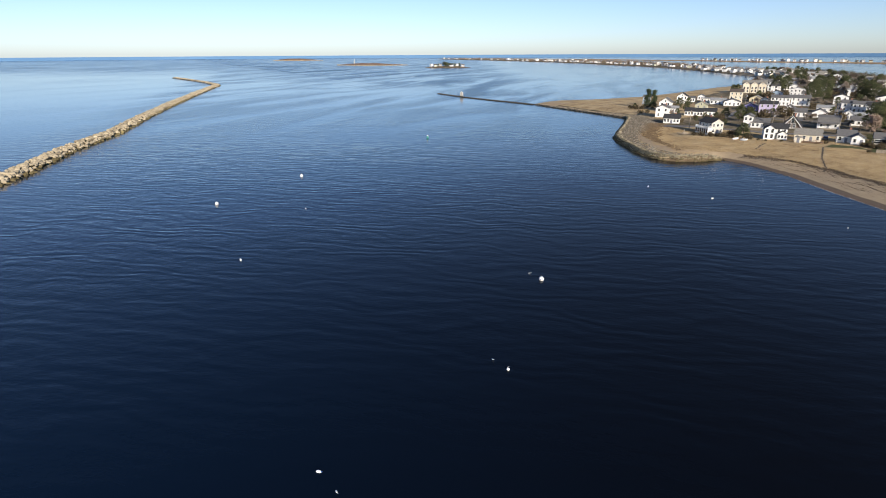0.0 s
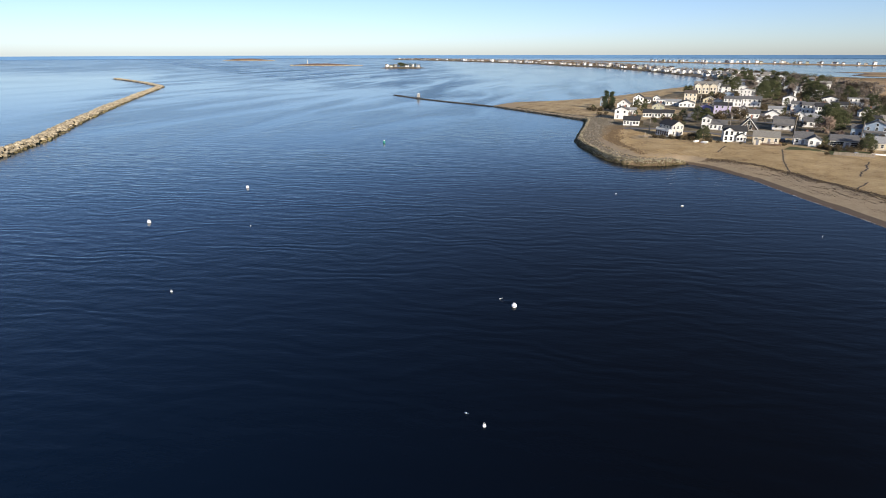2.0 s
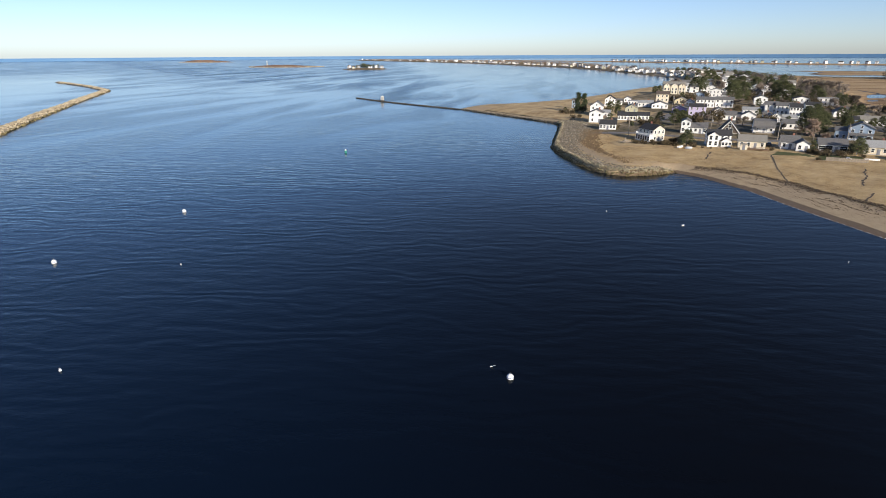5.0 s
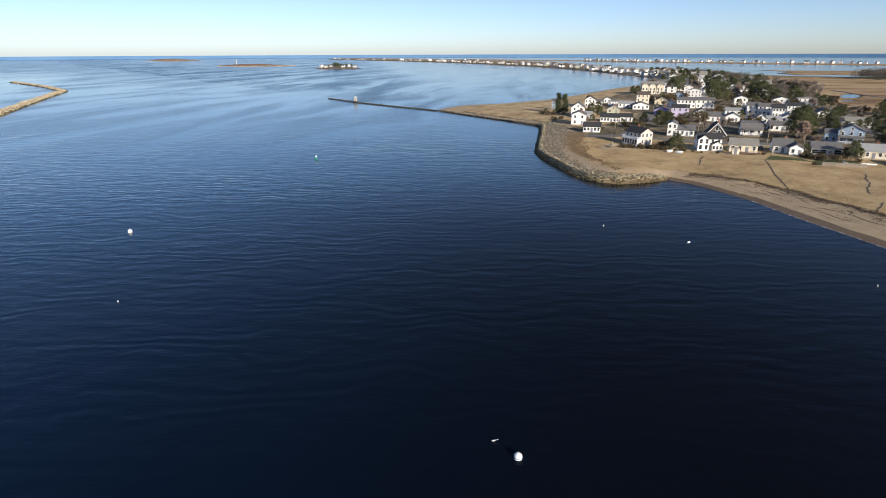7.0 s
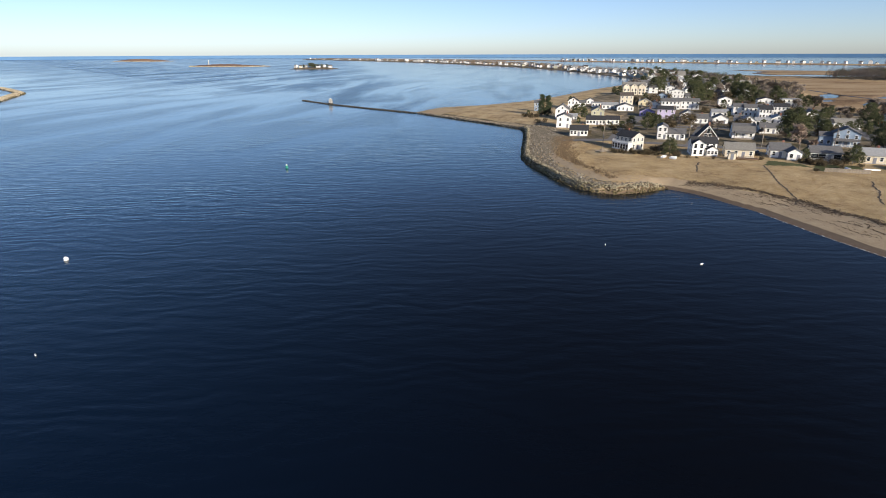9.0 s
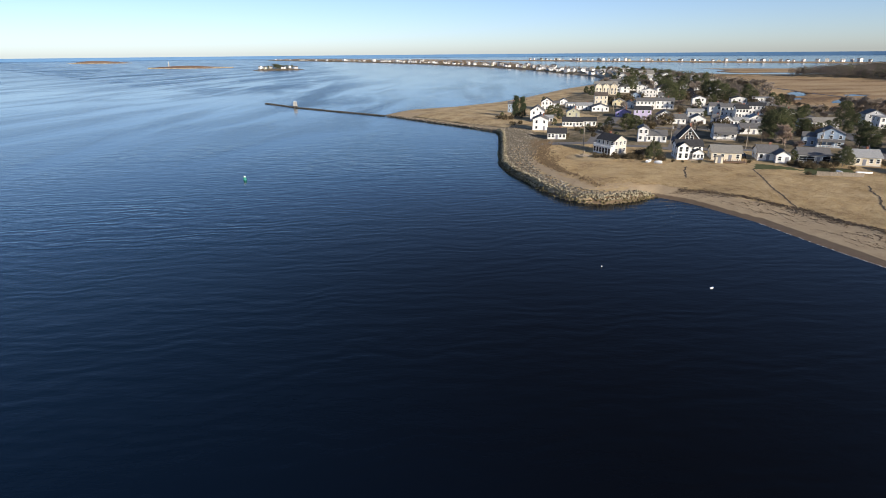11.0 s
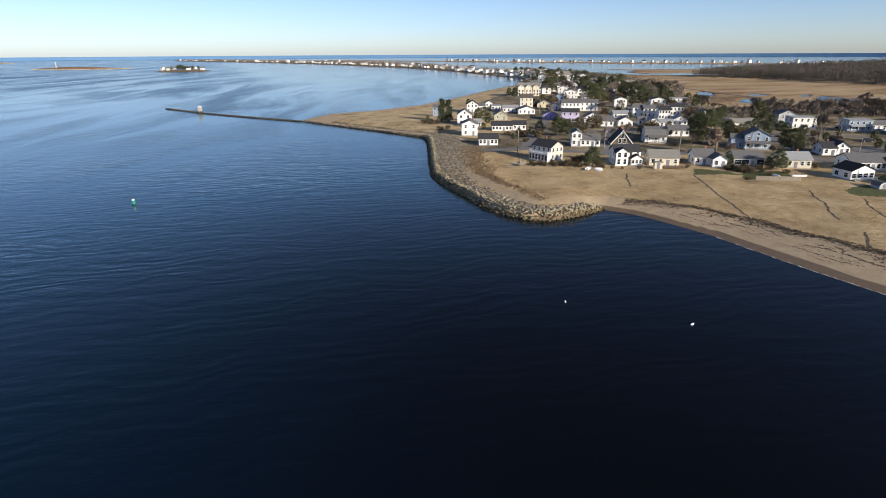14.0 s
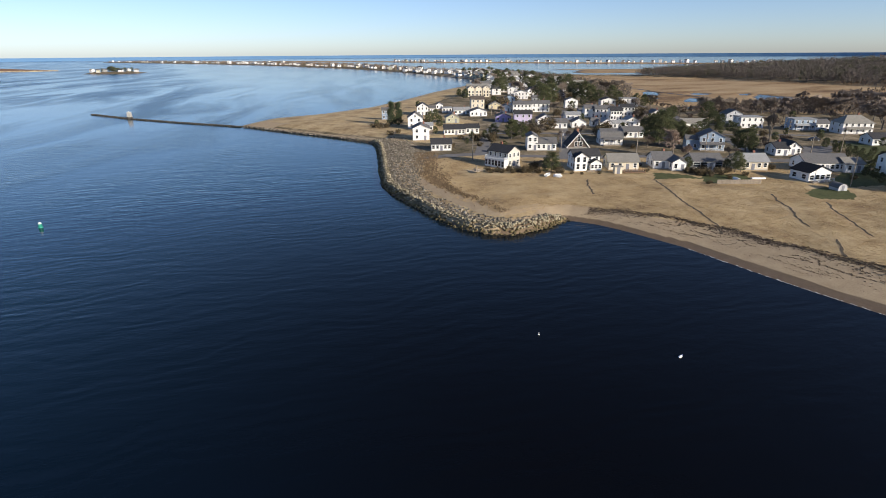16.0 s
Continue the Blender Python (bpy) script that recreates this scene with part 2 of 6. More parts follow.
# wind patches, and long tide streaks that trail off the jetty
patch_w = q.ramp(q.noise(1.0, 4, stretched(14, 0.006, 0.013)), (0.36, (0.45,) * 3), (0.62, (1,) * 3))
streak = q.n("ShaderNodeTexNoise", Vector=stretched(20, 0.021, 0.0042), Scale=1.0, Detail=4.0, Roughness=0.55, Distortion=0.9).outputs["Fac"]
rip = q.math("ADD", q.math("MULTIPLY", q.math("ADD", wx_, 29.0), 0.866), q.math("MULTIPLY", q.math("SUBTRACT", wy_, 560.0), 0.5))      # beyond the tide line off the jetty
wob = q.math("MULTIPLY", q.math("SUBTRACT", q.noise(0.02, 3), 0.5), 26.0)
rip = q.math("ADD", rip, wob)
beyond = q.math("MULTIPLY", ease(0.0, 14.0, rip), ease(420.0, 120.0, rip))
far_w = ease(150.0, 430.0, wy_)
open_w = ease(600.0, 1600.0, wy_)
bay = q.math("MULTIPLY", ease(20.0, 110.0, wx_), ease(400.0, 480.0, wy_))      # the smooth bay behind the spit
lo_s = q.ramp(streak, (0.42, (0.15,) * 3), (0.60, (1,) * 3))
calm_s = q.mix(far_w, (1.0, 1.0, 1.0), lo_s)
lee = q.math("ADD", q.math("MULTIPLY", q.math("ADD", wx_, 150.0), -0.947), q.math("MULTIPLY", q.math("SUBTRACT", wy_, 130.0), -0.32))
lee = q.math("MULTIPLY", q.math("MULTIPLY", lee, 0.03, True), q.math("MULTIPLY", q.math("SUBTRACT", 1500.0, wy_), 0.002, True))   # calm in the lee of the breakwater
beach_dim = q.math("MULTIPLY", ease(-65.0, 45.0, wx_), ease(330.0, 140.0, wy_))      # calmer along the beach; its weak sky reflection is put into colour and gloss
amp = q.math("MULTIPLY", q.math("MULTIPLY", patch_w, calm_s), q.math("SUBTRACT", 1.0, q.math("MULTIPLY", lee, 0.7)))
amp = q.math("MULTIPLY", amp, q.math("SUBTRACT", 1.0, q.math("MULTIPLY", beach_dim, 0.45)))
amp = q.math("MULTIPLY", amp, q.math("SUBTRACT", 1.0, q.math("MULTIPLY", far_w, 0.4)))
amp = q.math("MULTIPLY", amp, q.math("ADD", 1.0, q.math("MULTIPLY", beyond, 1.1)))
train = q.n("ShaderNodeTexWave", Vector=stretched(8, 0.7, 1.0), Scale=0.082, Distortion=15.0, Detail=2.0)
train.inputs["Detail Scale"].default_value = 0.9
train.wave_type, train.bands_direction, train.wave_profile = "BANDS", "Y", "SIN"
swell = q.noise(1.0, 3, stretched(10, 0.12, 0.25), 0.5)
chop = q.noise(1.0, 3, stretched(16, 0.45, 0.95), 0.6)
ripple = q.noise(1.0, 2, stretched(-8, 1.6, 3.4), 0.6)
hgt = q.math("ADD", q.math("MULTIPLY", swell, 0.26), q.math("MULTIPLY", train.outputs["Fac"], q.math("SUBTRACT", 0.05, q.math("MULTIPLY", ease(120.0, 420.0, wy_), 0.035))))
hgt = q.math("ADD", hgt, q.math("ADD", q.math("MULTIPLY", chop, 0.10), q.math("MULTIPLY", ripple, 0.012)))
hgt = q.math("MULTIPLY", hgt, amp)
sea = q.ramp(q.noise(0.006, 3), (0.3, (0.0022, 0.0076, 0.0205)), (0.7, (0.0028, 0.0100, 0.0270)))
sea = q.mix(ease(90.0, 350.0, wy_), sea, (0.0010, 0.030, 0.048))      # paler with distance: the brighter reflected sky is put into the body colour
deep = q.mix(beach_dim, sea, (0.0030, 0.0034, 0.0050))
# Sky reflection scaled by position: low by the beach, raised midway out.
gloss = q.math("ADD", q.math("SUBTRACT", 0.335, q.math("MULTIPLY", beach_dim, 0.185)), q.math("MULTIPLY", q.math("SUBTRACT", far_w, open_w), 0.24))
ruffle = q.math("MULTIPLY", far_w, q.math("ADD", 0.01, q.math("MULTIPLY", lo_s, 0.075)))      # ripples too fine for the relief
ruffle = q.math("ADD", ruffle, q.math("ADD", q.math("MULTIPLY", q.math("MULTIPLY", beyond, lo_s), 0.06), q.math("MULTIPLY", open_w, 0.035)))
ruffle = q.math("MULTIPLY", ruffle, q.math("SUBTRACT", 1.0, q.math("MULTIPLY", q.math("MAXIMUM", lee, bay), 0.75)))
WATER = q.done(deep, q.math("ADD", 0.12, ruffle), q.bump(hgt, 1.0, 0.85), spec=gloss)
q.b.inputs["Specular Tint"].default_value = (0.60, 0.95, 1.0, 1)
q.b.inputs["IOR"].default_value = 1.333
q = Nodes("far_sea_haze")
FARSEA_HAZE = q.done(q.ramp(q.noise(0.002, 3), (0.3, (0.10, 0.20, 0.36)), (0.7, (0.12, 0.23, 0.40))), 1.0, None, spec=0.0)

# ---- helpers for building ----
def mesh_from(name, verts, faces, material, smooth=False):
    me = bpy.data.meshes.new(name)
    me.from_pydata([tuple(v) for v in verts], [], [tuple(f) for f in faces])
    me.materials.append(material)
    if smooth:
        me.shade_smooth()
    me.update()
    return me


def part(name, bm, material, parent, label="", at=None):
    """Link a bmesh, or a shared mesh, as one object under a thing or a part."""
    if isinstance(bm, bpy.types.Mesh):
        me = bm
    else:
        me = bpy.data.meshes.new(name)
        bmesh.ops.recalc_face_normals(bm, faces=bm.faces)
        bm.to_mesh(me)
        bm.free()
        me.materials.append(material)
    ob = new(name, me)
    ob.parent = parent
    if at is not None:
        ob.matrix_basis = at
    return tagged(ob, label)


def thing(name, m, label, category, group=""):
    ob = new(name)
    ob.empty_display_size = 0.5
    ob.matrix_basis = m
    return tagged(ob, label, category, group)


def box(bm, x0, y0, z0, x1, y1, z1, bevel=0.0):
    r = bmesh.ops.create_cube(bm, size=1.0)
    vs = r["verts"]
    for v in vs:
        v.co = Vector((x0 + (v.co.x + 0.5) * (x1 - x0), y0 + (v.co.y + 0.5) * (y1 - y0), z0 + (v.co.z + 0.5) * (z1 - z0)))
    if bevel:
        es = list({e for v in vs for e in v.link_edges})
        bmesh.ops.bevel(bm, geom=es, offset=bevel, segments=1, affect="EDGES")
    return bm


def boxed(*a, **k):
    return box(bmesh.new(), *a, **k)


def cone(bm, r1, r2, h, m=Matrix(), segs=10):
    bmesh.ops.create_cone(bm, cap_ends=True, segments=segs, radius1=r1, radius2=r2, depth=h, matrix=m @ Matrix.Translation((0, 0, h / 2)))
    return bm


# ---- the ground ----
SHORE_BEACH = [(114, -900), (112, -300), (111.8, 0.5), (110.2, 100.5), (108.5, 142.7), (107.6, 151.8), (107.0, 161.9), (106.8, 171.0), (106.6, 181.1), (105.2, 188.1), (103.5, 196.2), (101.5, 202.2), (97.5, 208.2)]
SHORE_RIPRAP = [(91.5, 206.4), (85.5, 205.1), (79.5, 205.2), (75.2, 207.8), (71.6, 213.6), (69.8, 224.8), (69.4, 240.8), (69.2, 252.8), (70.6, 263.9), (77.6, 285.0), (85.4, 306.2), (95.2, 335.4), (97.2, 347.5), (88.4, 369.1), (72.7, 400.4), (53.7, 438.7)]
SHORE_BAY = [(51.7, 443.5), (70.1, 464.6), (104.9, 475.8), (146.9, 502.1), (188.1, 543.4), (258.7, 623.8), (311.4, 675.9), (370.4, 735.4), (412.3, 779.4), (444.0, 819.9), (449.8, 875.5), (455.5, 933.0)]
SHORE_FAR = [(467, 1041), (487, 1269), (486, 1499), (473, 1657), (428, 1840), (405, 2055), (323, 2372), (154, 2848), (-49, 3253), (-216, 3660), (-190, 3760), (90, 3400), (340, 2950), (530, 2550), (600, 2200), (640, 1800), (620, 1500), (580, 1300), (585, 1100), (620, 960), (680, 860), (760, 800), (860, 830), (950, 900), (1100, 900), (1600, 700), (2600, 500), (2600, -900)]
MARSH = [(610.8, 1023.2), (489.2, 657.3), (432.8, 533.9), (350.3, 424.7), (314.3, 367.9), (330.0, 337.9), (408.5, 280.8), (580.2, 188.9), (900, 100), (1200, 0), (1200, 500), (740, 500), (720, 570), (735, 665), (700, 712), (678, 758), (640, 850)]
WOODED = [(678, 758), (704, 709), (732, 661), (720, 566), (734, 503), (721, 426), (760, 330), (900, 250), (1500, 100), (2000, 300), (1500, 700), (1000, 850), (760, 795)]
PONDS = [[(451.7, 523.7), (470.2, 532.2), (458.1, 509.9), (428.4, 484.0), (417.5, 482.7), (429.3, 500.7)],
         [(403.7, 432.5), (432.2, 450.0), (430.6, 436.4), (414.2, 426.0), (396.9, 417.4), (392.0, 420.4)],
         [(470.6, 483.3), (490.0, 489.4), (486.5, 473.1), (471.7, 465.1), (463.0, 470.6)],
         [(356.9, 391.3), (367.9, 395.0), (363.8, 387.1), (350.3, 380.5)],
         [(483.7, 425.3), (518.8, 443.8), (512.1, 423.1), (510.8, 408.3), (465.0, 381.8), (449.7, 385.0), (460.3, 404.1)],
         [(509.3, 458.6), (522.2, 459.5), (497.5, 440.4), (492.0, 443.8)],
         [(401.7, 469.1), (411.6, 470.5), (399.2, 455.9), (389.4, 455.0)]]
CREEK_LINES = [[(481.9, 569.1), (472.0, 541.6), (458.1, 509.9), (450.0, 478.8), (441.6, 444.1)],
               [(411.4, 427.7), (405.2, 412.3), (399.7, 397.8), (390.6, 381.2)]]
ROADS = [([(96.9, 291.4), (118.9, 285.9), (143.0, 265.4), (169.2, 250.9), (200.7, 224.2), (265.3, 181.6), (336.0, 123.3)], 2.6),
         ([(118.9, 285.9), (151.2, 332.9), (191.7, 384.1), (252.6, 456.3), (334.2, 569.6), (426.2, 713.7), (528.2, 918.3)], 2.4),
         ([(200.7, 224.2), (237.5, 272.7), (293.8, 352.1), (355.2, 470.2)], 2.4),
         ([(143.0, 265.4), (191.6, 326.0), (252.7, 401.2)], 2.0),
         ([(151.2, 332.9), (217.0, 294.4), (273.4, 255.2)], 2.0)]
SAND_LOTS = [[(53.6, 438.1), (88.3, 372.9), (101.1, 341.4), (113.0, 319.8), (141.2, 332.6), (171.5, 375.5), (166.6, 433.2), (181.8, 473.5), (262.7, 566.2), (333.8, 649.1), (435.9, 783.7), (435.6, 819.2), (370.3, 735.2), (258.5, 623.4), (146.7, 501.8), (70.0, 465.1)]]
# Last three are dark ground, standing in for lots, hedges and the shade there.
LAWNS_AND_DARK = [[(164.5, 190.6), (161.5, 185.5), (169.1, 180.6), (174.1, 182.2), (179.2, 188.4), (177.2, 192.4), (173.2, 192.8)], [(141.8, 221.6), (150.9, 219.2), (156.5, 215.8), (157.0, 220.4), (149.9, 229.8)], [(152, 212), (156, 209.5), (166, 206), (171, 213), (161, 221)], [(214, 202), (240, 217), (263, 234), (292, 228), (262, 182), (226, 180)], [(178, 190), (184, 196), (196, 199), (206, 203), (214, 196), (196, 184)]]


def inside(px, py, poly):
    r = np.zeros(px.shape, bool)
    n = len(poly)
    for i in range(n):
        (x0, y0), (x1, y1) = poly[i], poly[(i + 1) % n]
        if y0 == y1:
            continue
        c = (y0 > py) != (y1 > py)
        r ^= c & (px < (x1 - x0) * (py - y0) / (y1 - y0) + x0)
    return r


def dist_line(px, py, pts, closed=False):
    best = np.full(px.shape, 1e9)
    n = len(pts)
    for i in range(n if closed else n - 1):
        (x0, y0), (x1, y1) = pts[i], pts[(i + 1) % n]
        dx, dy = x1 - x0, y1 - y0
        u = np.clip(((px - x0) * dx + (py - y0) * dy) / (dx * dx + dy * dy), 0, 1)
        best = np.minimum(best, np.hypot(px - x0 - u * dx, py - y0 - u * dy))
    return best


def smooth(a, b, v):
    u = np.clip((v - a) / (b - a), 0, 1)
    return u * u * (3 - 2 * u)


LAND = SHORE_BEACH + SHORE_RIPRAP + SHORE_BAY + SHORE_FAR
FAR_MARSH = [(840, 1200), (1000, 1110), (1110, 1010), (1040, 930), (900, 900), (740, 940), (760, 1010), (850, 1090)]
STRIP = [(600, 3150), (992, 2494), (1104, 2165), (1250, 1980), (1337, 1740), (1460, 1590), (1560, 1400), (1800, 900), (2400, 300)]
ISLE = [(-128, 1560), (-100, 1542), (-54, 1536), (-8, 1546), (6, 1574), (-16, 1606), (-72, 1614), (-114, 1592)]


def height(px, py):
    px, py = np.asarray(px, float), np.asarray(py, float)
    ins = inside(px, py, LAND)
    d = np.where(ins, 1, -1) * dist_line(px, py, LAND, True)
    rip = smooth(-7, 5, dist_line(px, py, SHORE_BEACH) - dist_line(px, py, SHORE_RIPRAP)) * smooth(375, 345, py)
    beach = np.interp(d * (1 + 0.9 * smooth(176, 204, py)), [-20, 0, 4, 13, 15, 26], [-3, 0, 0.55, 1.75, 2.1, 2.8])
    wall = np.interp(d, [-3, -0.4, 1.2, 3, 6, 10], [-3, -0.2, 1.35, 1.75, 2.2, 2.6])
    h = wall * rip + beach * (1 - rip)
    spit = inside(px, py, SAND_LOTS[0])
    h = np.where(spit & (d > 0), np.minimum(h, 2.0 + 0.8 * smooth(140, 100, np.abs(px - 100) + np.abs(py - 330))), h)
    m = smooth(-4, 14, np.where(inside(px, py, MARSH), 1, -1) * dist_line(px, py, MARSH, True))
    h = np.where(d > 0, h * (1 - m) + np.minimum(h, 0.7) * m, h)
    w = np.where(inside(px, py, WOODED), dist_line(px, py, WOODED, True), 0)
    h = h + np.where(d > 0, np.minimum(w * 0.065, 18), 0)
    for p in PONDS:
        near = np.where(inside(px, py, p), 1, -1) * dist_line(px, py, p, True)
        h = np.where(near > -3, np.minimum(h, 0.7 - 1.2 * smooth(-3, 1.5, near)), h)
    st = dist_line(px, py, STRIP)
    h = np.maximum(h, np.interp(st, [0, 35, 70, 120], [3, 2.5, 0.2, -3]))
    for p, top in ((FAR_MARSH, 0.8), (ISLE, 4.0)):
        k = np.where(inside(px, py, p), 1, -1) * dist_line(px, py, p, True)
        h = np.maximum(h, np.interp(k, [-20, 0, 25], [-3, 0, top]))
    und = 0.18 * np.sin(px * 0.21 + 1.3 * np.sin(py * 0.13)) * np.sin(py * 0.17 + 0.7 * np.sin(px * 0.11))
    return h + np.where((d > 16) & (m < 0.1), und, 0)


def lines(*runs):
    out = []
    for a, b, s in runs:
        out += list(np.arange(a, b, s))
    return np.array(out + [runs[-1][1]])


gx = lines((-4650, -600, 300), (-600, -160, 60), (-160, 40, 12), (40, 64, 3), (64, 130, 1.0), (130, 200, 1.5), (200, 300, 2.5), (300, 540, 4), (540, 900, 12), (900, 1500, 25), (1500, 2600, 60), (2600, 4650, 300))
gy = lines((-4650, -900, 300), (-900, 100, 60), (100, 130, 3), (130, 240, 1.0), (240, 360, 1.5), (360, 560, 3), (560, 900, 8), (900, 1800, 16), (1800, 4300, 30), (4300, 4650, 150))
GX, GY = np.meshgrid(gx, gy)
GZ = height(GX, GY)
nx, ny = len(gx), len(gy)
idx = np.arange(nx * ny).reshape(ny, nx)
quads = np.stack([idx[:-1, :-1], idx[:-1, 1:], idx[1:, 1:], idx[1:, :-1]], -1).reshape(-1, 4)
gme = mesh_from("ground", np.stack([GX.ravel(), GY.ravel(), GZ.ravel()], 1).tolist(), quads.tolist(), GROUND, True)
px, py, pz = GX.ravel(), GY.ravel(), GZ.ravel()
on = inside(px, py, LAND)
dsh = np.where(on, dist_line(px, py, LAND, True), 0)
d_rip = dist_line(px, py, SHORE_RIPRAP[:13])
d_beach = dist_line(px, py, SHORE_BEACH)
m_road = np.zeros(px.shape)
for pts, half in ROADS:
    m_road = np.maximum(m_road, 1 - smooth(half - 0.6, half + 0.8, dist_line(px, py, pts)))
PARKING = [(211.9, 220.4), (223.1, 216.6), (252.9, 232.4), (239.5, 236.2)]
m_road = np.maximum(m_road, inside(px, py, PARKING) * 1.0)
front = [(96.9, 287.4), (118.9, 281.9), (143.0, 260.4), (169.2, 246.9), (200.7, 220.2), (265.3, 175.5), (336.0, 113.3), (330, -900), (60, -900), (61.0, 300.4)]
m_dune = inside(px, py, front) * smooth(1.8, 2.15, pz)
m_dune = np.maximum(m_dune, inside(px, py, SAND_LOTS[0]) * (smooth(3, 8, dsh) * 0.95))
m_sand = np.maximum(smooth(2.2, 1.85, pz) * (d_beach < 40), np.maximum(inside(px, py, SAND_LOTS[0]) * smooth(5, 2, dsh), smooth(16, 11, dsh) * (dsh > 0) * (py > 420) * (py < 1000)))
behind_rocks = (d_rip > 7) & (d_rip < 11.5) & (py < 262)
m_sand = np.maximum(m_sand, behind_rocks * 1.0)
m_lawn_dark = np.zeros(px.shape)
for p in LAWNS_AND_DARK:
    m_lawn_dark = np.maximum(m_lawn_dark, inside(px, py, p) * 1.0)
m_marsh = np.maximum(inside(px, py, MARSH), np.maximum(inside(px, py, FAR_MARSH), dist_line(px, py, STRIP) < 90)).astype(float)
m_wet = np.maximum(smooth(3.0, 1.4, dsh) * (d_beach < 20) * (dsh > 0), smooth(0.5, 0.35, pz))
for name, chans in (("zone_a", (m_sand, m_dune, m_road)), ("zone_b", (m_lawn_dark, m_marsh, m_wet))):
    att = gme.color_attributes.new(name, "FLOAT_COLOR", "POINT")
    data = np.ones((len(px), 4), np.float32)
    for i, ch in enumerate(chans):
        data[:, i] = ch
    att.data.foreach_set("color", data.ravel())
ground = tagged(new("ground", gme), "sandy shore, dry dune grass, village yards and brown marsh", "ground", kind="structure")


def hz(x, y):
    return float(height(np.array([x]), np.array([y]))[0])


# ---- the water, out to the horizon ----
wx = [-4700, -1500, -400, 0, 400, 1500, 4700]
wv = [(x, y, 0.0) for y in wx for x in wx]
wf = [(j * 7 + i, j * 7 + i + 1, j * 7 + i + 8, j * 7 + i + 7) for j in range(6) for i in range(6)]
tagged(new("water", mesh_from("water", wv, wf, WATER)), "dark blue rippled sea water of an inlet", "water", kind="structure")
# Upright ring wall beyond the water; the haze is put into its colour.
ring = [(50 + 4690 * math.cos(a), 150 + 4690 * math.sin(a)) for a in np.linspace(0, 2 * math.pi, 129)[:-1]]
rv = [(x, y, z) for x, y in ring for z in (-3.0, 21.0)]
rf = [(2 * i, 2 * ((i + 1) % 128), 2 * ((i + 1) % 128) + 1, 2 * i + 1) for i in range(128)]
tagged(new("backdrop", mesh_from("backdrop", rv, rf, FARSEA_HAZE)), "hazy blue backdrop wall standing in for the far sea", "sea", kind="structure")

# ---- stones: breakwaters and riprap ----
rng = np.random.default_rng(7)
ico = bmesh.new()
bmesh.ops.create_icosphere(ico, subdivisions=1, radius=1.0)
ICO_V = np.array([v.co[:] for v in ico.verts])
ICO_F = np.array([[v.index for v in f.verts] for f in ico.faces])
ico.free()


def stone_verts(size, flat=0.7):
    v = ICO_V * (1 + rng.uniform(-0.22, 0.22, (len(ICO_V), 1))) * size * np.array([rng.uniform(0.75, 1.3), rng.uniform(0.6, 1.0), rng.uniform(0.5, 0.85) * flat / 0.7])
    a, b = rng.uniform(0, 6.3), rng.uniform(-0.5, 0.5)
    rz = np.array([[math.cos(a), -math.sin(a), 0], [math.sin(a), math.cos(a), 0], [0, 0, 1]])
    rx = np.array([[1, 0, 0], [0, math.cos(b), -math.sin(b)], [0, math.sin(b), math.cos(b)]])
    return v @ (rz @ rx).T


def stones_mesh(name, places, material):
    """places: rows of x, y, z, size; one joined mesh of separate stones."""
    V, Fc = [], []
    for k, (x, y, z, s) in enumerate(places):
        V.append(stone_verts(s) + np.array([x, y, z]))
        Fc.append(ICO_F + 12 * k)
    return mesh_from(name, np.concatenate(V).tolist(), np.concatenate(Fc).tolist(), material)


STONE_SHAPES = {}
def single_stone(parent, x, y, z, s, material):
    shapes = STONE_SHAPES.setdefault(material.name, [])
    if len(shapes) < 14:
        shapes.append(mesh_from("stone", stone_verts(1.0).tolist(), ICO_F.tolist(), material))
    me = shapes[int(rng.integers(len(shapes)))]
    part("stone", me, material, parent, at=Matrix.Translation((x, y, z)) @ Matrix.Rotation(rng.uniform(0, 6.3), 4, "Z") @ Matrix.Scale(s, 4))


def along(pts, step):
    """Points every step metres along a line, with the unit normal to its right."""
    for (x0, y0), (x1, y1) in zip(pts, pts[1:]):
        L = math.hypot(x1 - x0, y1 - y0)
        for k in np.arange(0, L, step):
            yield x0 + (x1 - x0) * k / L, y0 + (y1 - y0) * k / L, (y1 - y0) / L, -(x1 - x0) / L


def core_mesh(name, pts, half, top, material):
    """The rubble core under the stones: a ridge of trapezoid section."""
    V, Fc = [], []
    rows = list(along(pts, 6.0))
    for x, y, a, b in rows:
        for s, z in ((-half, -1.5), (-half * 0.35, top), (half * 0.35, top), (half, -1.5)):
            V.append((x + a * s, y + b * s, z + rng.uniform(-0.15, 0.15)))
    for i in range(len(rows) - 1):
        for j in range(3):
            Fc.append((4 * i + j, 4 * i + j + 1, 4 * i + j + 5, 4 * i + j + 4))
    return mesh_from(name, V, Fc, material)


